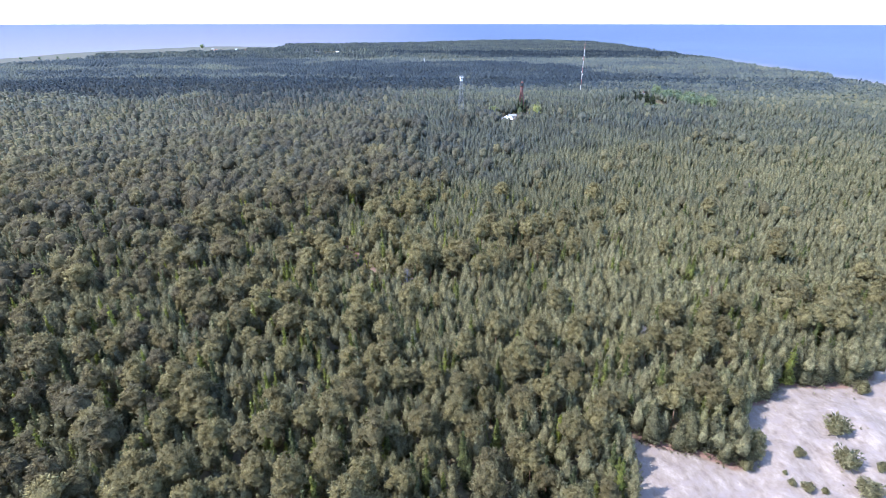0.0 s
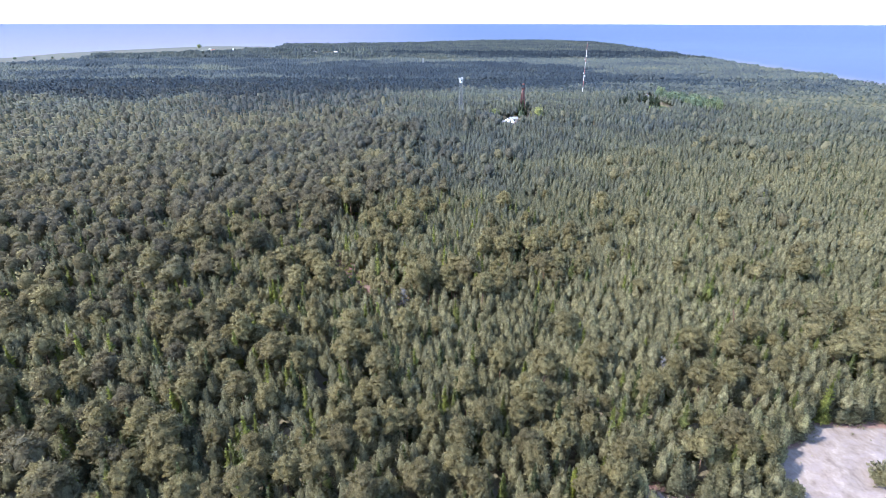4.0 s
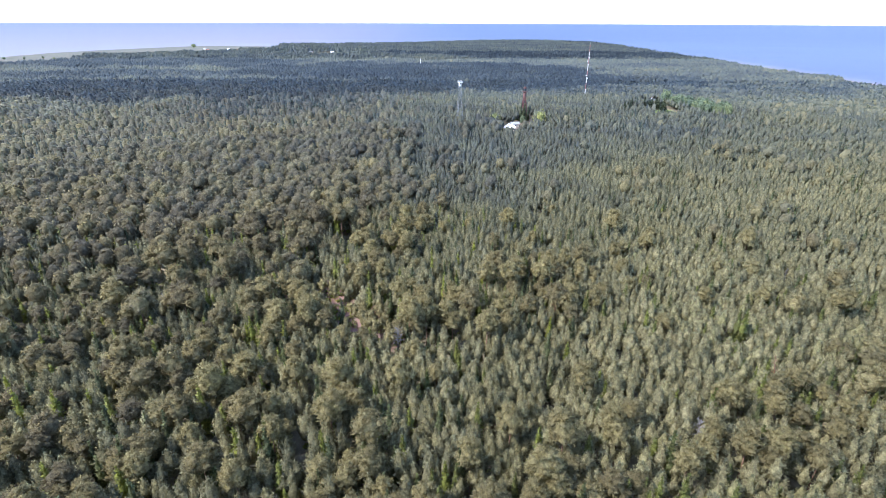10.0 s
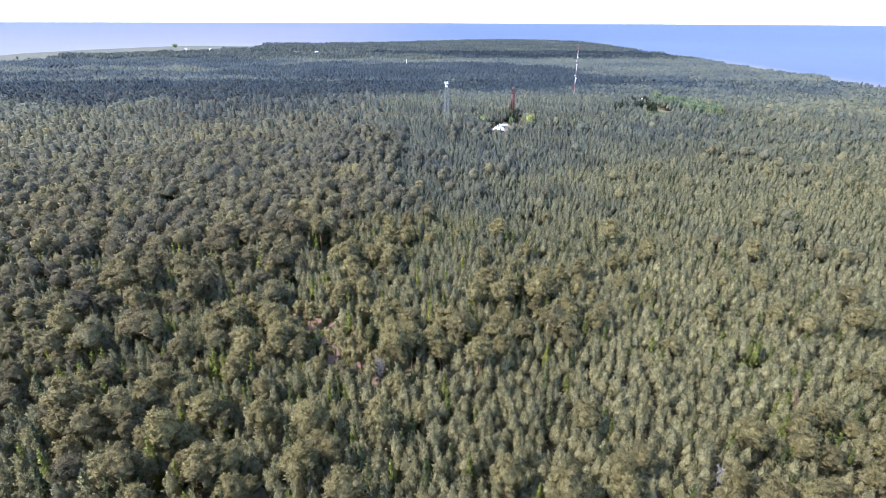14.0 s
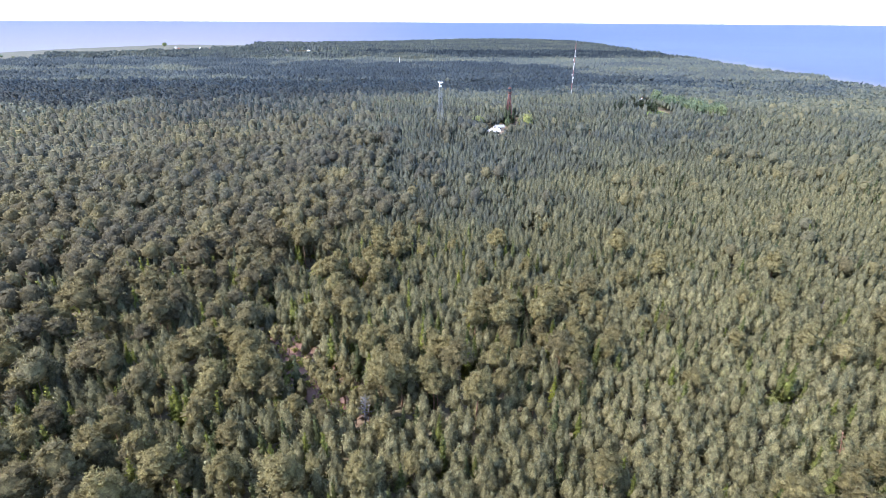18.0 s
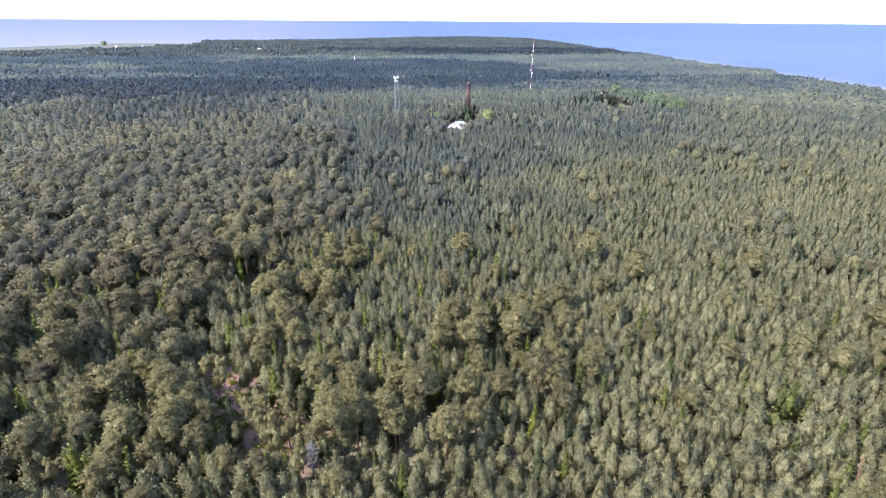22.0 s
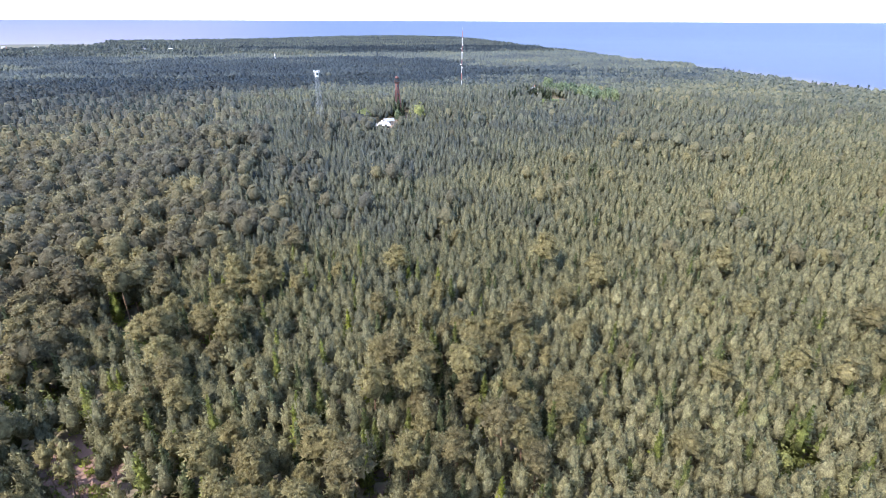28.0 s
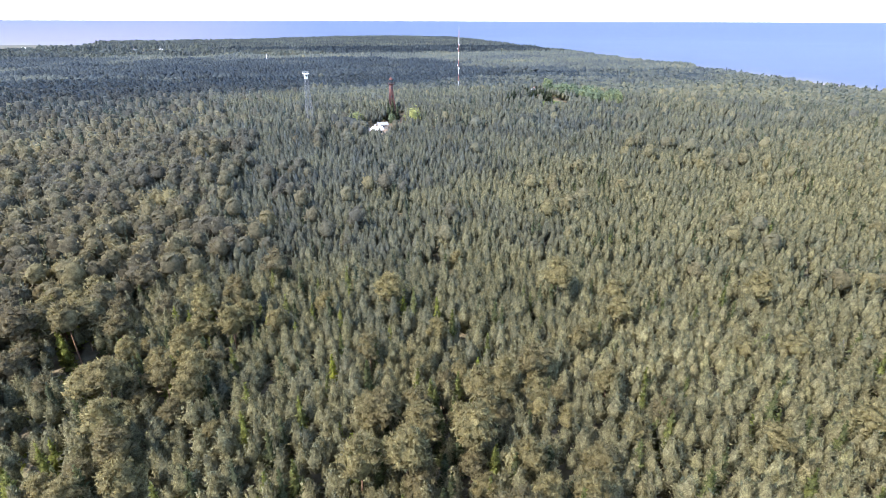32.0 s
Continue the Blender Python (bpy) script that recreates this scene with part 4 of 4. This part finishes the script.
g = np.random.RandomState(33)
ux, uy = [], []
for cx, cy, r in GAPS:
    if cy < 260:
        n = int(r * r * 1.1) + 2
        a, w = g.uniform(0, 6.283, n), r * np.sqrt(g.uniform(0, 1, n))
        ux.append(cx + w * np.cos(a))
        uy.append(cy + w * np.sin(a))
ux.append(g.uniform(-75, 20, 1500))
uy.append(g.uniform(85, 235, 1500))
ux, uy = np.concatenate(ux), np.concatenate(uy)
planted("undergrowth", [low_shrub(j) for j in range(5)], ux, uy, g.randint(0, 5, len(ux)), g.uniform(0, 6.283, len(ux)), g.uniform(0.6, 1.7, len(ux)), g.uniform(0.5, 1.6, len(ux)),
        g.uniform(0.45, 0.98, len(ux)), m_spruce, "low green shrubs and seedlings in gaps of the wood", "undergrowth")


def dead_tree(at, h, seed, material, label, lean=0.0, count=16, droop=-0.1, reach=1.0):
    g = np.random.RandomState(seed)
    ob = thing("dead_tree", (at[0], at[1], float(height(*at))), label, "dead tree")
    bm = bmesh.new()
    top = Vector((lean * h, 0.1 * h * lean, h))
    tube(bm, (0, 0, -0.4), top * 0.55, 0.17, 0.11, 8)
    tube(bm, top * 0.55, top, 0.11, 0.03, 8)
    part("trunk", bm, material, ob)
    for k in range(count):
        u = 0.42 + 0.56 * (k + 0.5) / count
        a = k * 2.4 + g.uniform(-0.4, 0.4)
        r = reach * (2.7 * (1.08 - u) + 0.5) * g.uniform(0.7, 1.2)
        p = top * u
        q = p + Vector((r * math.cos(a), r * math.sin(a), r * (0.35 + droop) + g.uniform(-0.2, 0.3)))
        bm = bmesh.new()
        tube(bm, p, q, 0.065, 0.025, 5)
        for e in range(4):
            w = p.lerp(q, 0.4 + 0.15 * e)
            tube(bm, w, w + Vector((g.uniform(-0.6, 0.6), g.uniform(-0.6, 0.6), g.uniform(0.0, 0.5))), 0.045, 0.015, 4)
        part("branch", bm, material, ob)
    return ob


dead_tree((-12.1, 154), 10.5, 3, m_dead, "bare bleached grey dead pine with spread branches", 0.03, 34, 0.05, 1.15)
dead_tree((53.8, 119.6), 10.0, 5, m_dead, "grey dead pine half hidden among living crowns", 0.05, 16)
dead_tree((118.2, 194.7), 8.5, 7, m_dead, "pale broken dead pine in a small gap", 0.05, 9, 0.0, 0.5)
dead_tree((83.5, 139.7), 12.0, 9, m_rust, "leaning dry red-brown dead pine", -0.22, 7, -0.2, 0.4)
dead_tree((-20.5, 167.5), 9.5, 11, m_rust, "dry brown pine stem over reddish litter", 0.02, 9, -0.1, 0.6)
dead_tree((-17.5, 163.0), 8.8, 12, m_bark, "bare brown pine stem over reddish litter", -0.03, 8, -0.1, 0.6)
dead_tree((-37, 185), 9.0, 14, m_bark, "bare brown pine stem in a sandy gap", 0.04, 8, -0.1, 0.6)
dead_tree((-86, 176), 9.0, 15, m_dead, "grey dead pine with fine bare twigs", 0.03, 18)
dead_tree((-6, 240), 9.5, 16, m_dead, "grey dead spruce among young pines", 0.02, 16, -0.2)

thin_crowns = [proto_mesh("crown", old_pine(j + 151, 150, 0.55, 5, 5), 0.62, 0.3, m_old) for j in range(2)]
thin_stem = stem_mesh(10.2, 0.15, 80)
for j, (x, y) in enumerate(((-21.5, 166), (-18, 167.5), (-23.5, 170), (-20, 163.5), (-16.5, 164), (-22.5, 163), (-25, 167), (-19, 169.5), (-17.5, 161), (-21, 160.5), (-23, 165), (-18.5, 158), (-20.5, 161.8), (-14.5, 157.5), (-10, 156.5), (-14, 152.5), (-27, 170.5), (-34, 180), (-38.5, 183.5), (-35, 183), (-37.5, 186), (-56, 156))):
    ob = tree_proto("thin_pine", thin_crowns[j % 2], thin_stem, "slim bare-stemmed pine over open pinkish litter", "slim pines in the gaps")
    ob.matrix_basis = Matrix.LocRotScale((x, y, float(height(x, y)) - 0.05), Euler((0, 0, j * 1.3)), (0.55, 0.55, 0.84 + 0.04 * (j % 4)))

leaf_crowns = [proto_mesh("crown", broadleaf(j + 81, 260, 0.62), 0.56, 0.5, m_leaf) for j in range(3)]
bright_crown = proto_mesh("crown", broadleaf(91, 240, 0.5), 0.88, 0.1, m_leaf)
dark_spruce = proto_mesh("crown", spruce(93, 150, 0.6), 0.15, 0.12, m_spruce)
leaf_stem = stem_mesh(5.0, 0.2, 78)


def lone(name, crown, x, y, s, sz, label, group=""):
    ob = tree_proto(name, crown, leaf_stem, label, group)
    ob.matrix_basis = Matrix.LocRotScale((x, y, float(height(x, y))), Euler((0, 0, x + y)), (s, s, sz))


lone("broadleaf_tree", bright_crown, 99.4, 198.9, 0.75, 1.02, "yellow-green broadleaf crown among pines")
lone("broadleaf_tree", bright_crown, -84, 196, 0.6, 0.9, "yellow-green broadleaf crown among pines")
for x, y, q in ((80.6, 157.5, 0.55), (-46, 203, 0.6), (-25, 88, 0.55), (-66, 226, 0.6), (-30, 192, 0.5), (-42, 172, 0.5), (-62, 149, 0.55), (62, 122, 0.5), (66, 128, 0.55)):
    lone("broadleaf_sapling", bright_crown, x, y, q, q * 1.15, "bright yellow-green sapling in a gap between pines", "saplings in the gaps")
lone("broadleaf_tree", leaf_crowns[0], 44, 461, 1.2, 1.25, "green round broadleaf tree behind the cottage")
lone("broadleaf_tree", bright_crown, 80, 459, 1.6, 1.5, "yellow-green broadleaf tree beside the sandy track")
for x, y, q in ((66.5, 476, 1.35), (69.5, 479, 1.5), (72.5, 477, 1.3), (67.5, 482, 1.45), (64, 480, 1.3), (71, 483, 1.4)):
    ob = tree_proto("tower_spruce", dark_spruce, edge_stem, "dense dark spruce in front of the red tower", "spruces before the red tower")
    ob.matrix_basis = Matrix.LocRotScale((x, y, float(height(x, y))), Euler((0, 0, x)), (q * 0.95, q * 0.95, q))
lone("broadleaf_tree", leaf_crowns[1], 67, 468, 0.8, 0.9, "dark green broadleaf tree in the yard")
for j in range(11):
    lone("dark_spruce", dark_spruce, 192.5 + 1.0 * j, 540 - 2.6 * j + 2.0 * math.sin(j * 2.1), 1.7, 0.98 + 0.09 * math.sin(j * 3.7), "dark tall spruce in a row before the white house", "row of spruces by the white house")
for j in range(7):
    lone("dark_spruce", dark_spruce, 162 + 2.3 * j, 505 + 2.6 * j + 2.5 * math.sin(j * 1.7), 1.5, 1.15 + 0.1 * math.sin(j * 2.9), "dark tall spruce standing over the pines", "spruces over the pines")
rg = np.random.RandomState(5)
for j in range(46):
    q, w = rg.uniform(0, 6.283), math.sqrt(rg.uniform(0, 1))
    x, y = 232 + 14 * w * math.cos(q) - 0.3 * 41 * w * math.sin(q), 525 + 41 * w * math.sin(q)
    lone("garden_tree", leaf_crowns[j % 3], x, y, rg.uniform(1.0, 1.5), rg.uniform(1.0, 1.5), "light green broadleaf tree round the garden", "broadleaf trees round the garden")
lone("lone_tree", leaf_crowns[0], -805, 1860, 2.2, 1.6, "dark lone tree on the shore meadow")
for j in range(14):
    x, y = -1000 + 30 * j + rg.uniform(-15, 15), 1290 + 22 * j + rg.uniform(-50, 50)
    lone("meadow_tree", leaf_crowns[j % 3], x, y, rg.uniform(0.7, 1.2), rg.uniform(0.5, 0.8), "dark scattered tree on the shore meadow", "trees on the shore meadow")


# ---- towers ----
def radio_mast(x, y, top):
    z0 = float(height(x, y))
    h = top - z0
    ob = thing("radio_mast", (x, y, z0), "tall guyed lattice radio mast in red and white bands", "radio mast")
    n, w = 9, 0.32
    for k in range(n):
        a, b = h * k / n, h * (k + 1) / n
        bm = bmesh.new()
        c = [(w * math.cos(t), w * math.sin(t)) for t in (0.5, 2.594, 4.689)]
        for i in range(3):
            tube(bm, (*c[i], a), (*c[i], b), 0.07, 0.07, 6)
            for s in range(4):
                u, v = a + (b - a) * s / 4, a + (b - a) * (s + 1) / 4
                p, q = c[i], c[(i + 1) % 3]
                tube(bm, (*p, u), (*q, v), 0.06, 0.06, 4)
                tube(bm, (*p, u), (*q, u), 0.05, 0.05, 4)
        part("red_section" if k % 2 == 0 else "white_section", bm, m_red if k % 2 == 0 else m_white, ob)
    bm = bmesh.new()
    tube(bm, (0, 0, h), (0, 0, h + 3), 0.06, 0.03, 6)
    part("whip_antenna", bm, m_white, ob)
    for zz, aa in ((0.42, 0.4), (0.47, 3.2), (0.66, 1.2), (0.72, 3.0), (0.78, 5.0)):
        bm = bmesh.new()
        p = Vector((0.7 * math.cos(aa), 0.7 * math.sin(aa), h * zz))
        tube(bm, p, p * 1.0 + Vector((math.cos(aa), math.sin(aa), 0)) * 0.55, 0.65, 0.65, 14)
        part("dish_antenna", bm, m_white, ob)
    for lv in (0.5, 0.95):
        for t in (0.5, 2.594, 4.689):
            bm = bmesh.new()
            gx, gy = 32 * math.cos(t), 32 * math.sin(t)
            tube(bm, (0.6 * math.cos(t), 0.6 * math.sin(t), h * lv), (gx, gy, float(height(x + gx, y + gy)) - z0), 0.018, 0.018, 4)
            part("guy_wire", bm, m_steel, ob)
    return ob


def lattice_tower(x, y, top):
    z0 = float(height(x, y))
    h = top - z0 - 3.6
    ob = thing("lattice_tower", (x, y, z0), "grey steel lattice tower with a white cabin on top", "tower", 20)
    legs = [[Vector((sx * r, sy * r, z)) for z, r in ((-0.3, 2.2), (h, 0.85))] for sx, sy in ((1, 1), (-1, 1), (-1, -1), (1, -1))]
    for a, b in legs:
        bm = tube(bmesh.new(), a, b, 0.10, 0.08, 6)
        part("leg", bm, m_steel, ob)
    for i in range(4):
        a, b = legs[i], legs[(i + 1) % 4]
        for s in range(9):
            p, q = a[0].lerp(a[1], s / 9), b[0].lerp(b[1], (s + 1) / 9)
            p2, q2 = b[0].lerp(b[1], s / 9), a[0].lerp(a[1], (s + 1) / 9)
            bm = tube(bmesh.new(), p, q, 0.04, 0.04, 4)
            tube(bm, p2, q2, 0.04, 0.04, 4)
            tube(bm, q, q2, 0.04, 0.04, 4)
            part("brace", bm, m_steel, ob)
    part("cabin", box(bmesh.new(), -0.9, -0.9, h - 0.6, 0.9, 0.9, h + 2.4, 0.08), m_white, ob, "white boarded cabin")
    part("platform", box(bmesh.new(), -1.6, -1.6, h + 2.4, 1.6, 1.6, h + 2.75, 0.05), m_white, ob)
    for sx in (-1, 1):
        for sy in (-1, 1):
            bm = tube(bmesh.new(), (sx * 1.5, sy * 1.5, h + 2.75), (sx * 1.5, sy * 1.5, h + 3.6), 0.06, 0.06, 6)
            part("rail_post", bm, m_white, ob)
    for s in (-1, 1):
        part("rail", box(bmesh.new(), -1.6, s * 1.55 - 0.04, h + 3.5, 1.6, s * 1.55 + 0.04, h + 3.6), m_white, ob)
        part("rail", box(bmesh.new(), s * 1.55 - 0.04, -1.5, h + 3.45, s * 1.55 + 0.04, 1.5, h + 3.55), m_white, ob)
    part("window", box(bmesh.new(), -0.6, -0.94, h + 0.9, 0.6, -0.88, h + 1.9), m_glass, ob)


def lighthouse(x, y, top):
    z0 = float(height(x, y))
    h = top - z0
    ob = thing("lighthouse", (x, y, z0), "dark red iron lighthouse with a gallery and lantern", "lighthouse")
    part("shaft", lathe(bmesh.new(), [(2.1, -0.3), (1.7, h * 0.25), (1.45, h * 0.6), (1.35, h - 5.2)], 20), m_iron, ob, smooth=True)
    for k in range(4):
        t = 0.6 + k * math.pi / 2
        bm = tube(bmesh.new(), (4.3 * math.cos(t), 4.3 * math.sin(t), -0.3), (1.5 * math.cos(t), 1.5 * math.sin(t), h * 0.62), 0.45, 0.35, 10)
        part("buttress", bm, m_iron, ob)
    part("gallery", lathe(bmesh.new(), [(1.3, h - 6.0), (2.0, h - 5.2), (2.2, h - 5.15), (2.2, h - 4.95)], 20), m_iron, ob)
    bm = bmesh.new()
    for k in range(16):
        t = k * math.pi / 8
        tube(bm, (2.1 * math.cos(t), 2.1 * math.sin(t), h - 4.95), (2.1 * math.cos(t), 2.1 * math.sin(t), h - 3.95), 0.035, 0.035, 4)
    for k in range(16):
        t, u = k * math.pi / 8, (k + 1) * math.pi / 8
        tube(bm, (2.1 * math.cos(t), 2.1 * math.sin(t), h - 3.95), (2.1 * math.cos(u), 2.1 * math.sin(u), h - 3.95), 0.035, 0.035, 4)
    part("railing", bm, m_iron, ob)
    part("lantern", lathe(bmesh.new(), [(1.25, h - 4.95), (1.25, h - 2.6)], 12), m_glass, ob, "glazed lantern room")
    part("dome", lathe(bmesh.new(), [(1.5, h - 2.6), (1.45, h - 2.3), (1.0, h - 1.5), (0.3, h - 1.0), (0.12, h - 0.9)], 16), m_iron, ob)
    part("finial", tube(bmesh.new(), (0, 0, h - 0.95), (0, 0, h), 0.08, 0.03, 6), m_iron, ob)
    for zz in (0.3, 0.5, 0.7):
        part("window", box(bmesh.new(), -0.35, -1.75, h * zz, 0.35, -1.3, h * zz + 1.1, 0.05), m_glass, ob)


radio_mast(160.4, 633, 62.5)
lattice_tower(15.5, 471.7, 41.6)
lighthouse(70.8, 488.5, 36.6)


# ---- houses ----
def house(x, y, z, turn, w, d, wall_h, roof_h, wall, roof, label, hip=0.0, windows=3, chimneys=1, name="house"):
    ob = thing(name, (x, y, z), label, "house", turn)
    part("wall", box(bmesh.new(), -w / 2, -d / 2, -0.6, w / 2, d / 2, wall_h, 0.02), wall, ob)
    o, k = 0.45, hip * w / 2
    bm = bmesh.new()
    lo = [bm.verts.new(p) for p in ((-w / 2 - o, -d / 2 - o, wall_h - 0.1), (w / 2 + o, -d / 2 - o, wall_h - 0.1), (w / 2 + o, d / 2 + o, wall_h - 0.1), (-w / 2 - o, d / 2 + o, wall_h - 0.1))]
    up = [bm.verts.new((v.co.x, v.co.y, wall_h + 0.06)) for v in lo]
    r0, r1 = bm.verts.new((-w / 2 - o + k, 0, wall_h + roof_h)), bm.verts.new((w / 2 + o - k, 0, wall_h + roof_h))
    for a in range(4):
        b = (a + 1) % 4
        bm.faces.new((lo[a], lo[b], up[b], up[a]))
    bm.faces.new(lo[::-1])
    bm.faces.new((up[0], up[1], r1, r0))
    bm.faces.new((up[2], up[3], r0, r1))
    bm.faces.new((up[1], up[2], r1))
    bm.faces.new((up[3], up[0], r0))
    rf = part("roof", bm, roof, ob)
    for c in range(chimneys):
        cx = (c + 1) * w / (chimneys + 1) - w / 2
        part("chimney", box(bmesh.new(), cx - 0.4, -0.35, wall_h + roof_h - 0.9, cx + 0.4, 0.35, wall_h + roof_h + 0.9, 0.05), m_white if roof is m_roof else m_brick, rf)
    for s in (-1, 1):
        for c in range(windows):
            cx = (c + 0.5) * w / windows - w / 2
            fr = part("window", box(bmesh.new(), cx - 0.55, s * d / 2 - 0.06, 0.9, cx + 0.55, s * d / 2 + 0.06, 2.2, 0.02), m_white, ob)
            part("pane", box(bmesh.new(), cx - 0.45, s * d / 2 - 0.075, 1.0, cx + 0.45, s * d / 2 + 0.075, 2.1), m_glass, fr)
    part("door", box(bmesh.new(), w * 0.5 - 0.05, -0.5, -0.1, w * 0.5 + 0.05, 0.5, 2.0, 0.02), m_brick, ob)
    return ob


yz = float(height(54, 446)) + 0.5
house(54.5, 446, yz, -8, 7.4, 5.6, 2.6, 2.0, m_wall, m_roof, "cottage with a pale hipped metal roof", 0.35, 3, 2, "cottage")
house(48.3, 447.5, yz, -8, 4.0, 4.0, 2.2, 1.3, m_wall, m_roofg, "low annex with a grey roof", 0.3, 1, 0, "annex")
house(60, 462, yz, 10, 6, 4.5, 2.4, 1.6, m_wall, m_roofg, "wooden shed with a dark grey roof", 0.0, 1, 0, "shed")
house(208.5, 562, float(height(208.5, 562)) - 0.3, 75, 7.5, 5.8, 2.9, 2.7, m_white, m_roofg, "white gabled house behind dark spruces", 0.0, 2, 1)
for x, y, t, wl, rf, lb in ((-165, 1385, 15, m_white, m_roofg, "far white farmhouse with a grey roof"), (-300, 1575, -20, m_white, m_roof, "far white farmhouse with a bright roof"),
                            (-360, 1580, 40, m_wall, m_roofg, "far wooden farmhouse with a grey roof"), (-690, 1690, 10, m_white, m_rooft, "far shore house with a red-brown roof"),
                            (-640, 1720, 30, m_white, m_roof, "far white shore house"), (-720, 1740, -15, m_wall, m_roofg, "far grey shore shed"),
                            (-590, 1650, 0, m_wall, m_rooft, "far barn with a red-brown roof"), (-125, 1388, 60, m_wall, m_roofg, "far barn with a grey roof")):
    house(x, y, float(height(x, y)), t, 8, 6, 3.6, 3.0, wl, rf, lb, 0.0, 3, 1, "farmhouse")


def far_tower(x, y, top):
    z0 = float(height(x, y))
    h = top - z0
    ob = thing("church_tower", (x, y, z0), "small far white tower above the trees", "tower")
    part("shaft", box(bmesh.new(), -0.55, -0.55, -0.5, 0.55, 0.55, h - 5, 0.1), m_white, ob)
    part("spire", tube(bmesh.new(), (0, 0, h - 5), (0, 0, h), 0.8, 0.1, 4), m_white, ob)


far_tower(-38.5, 1103, 19)
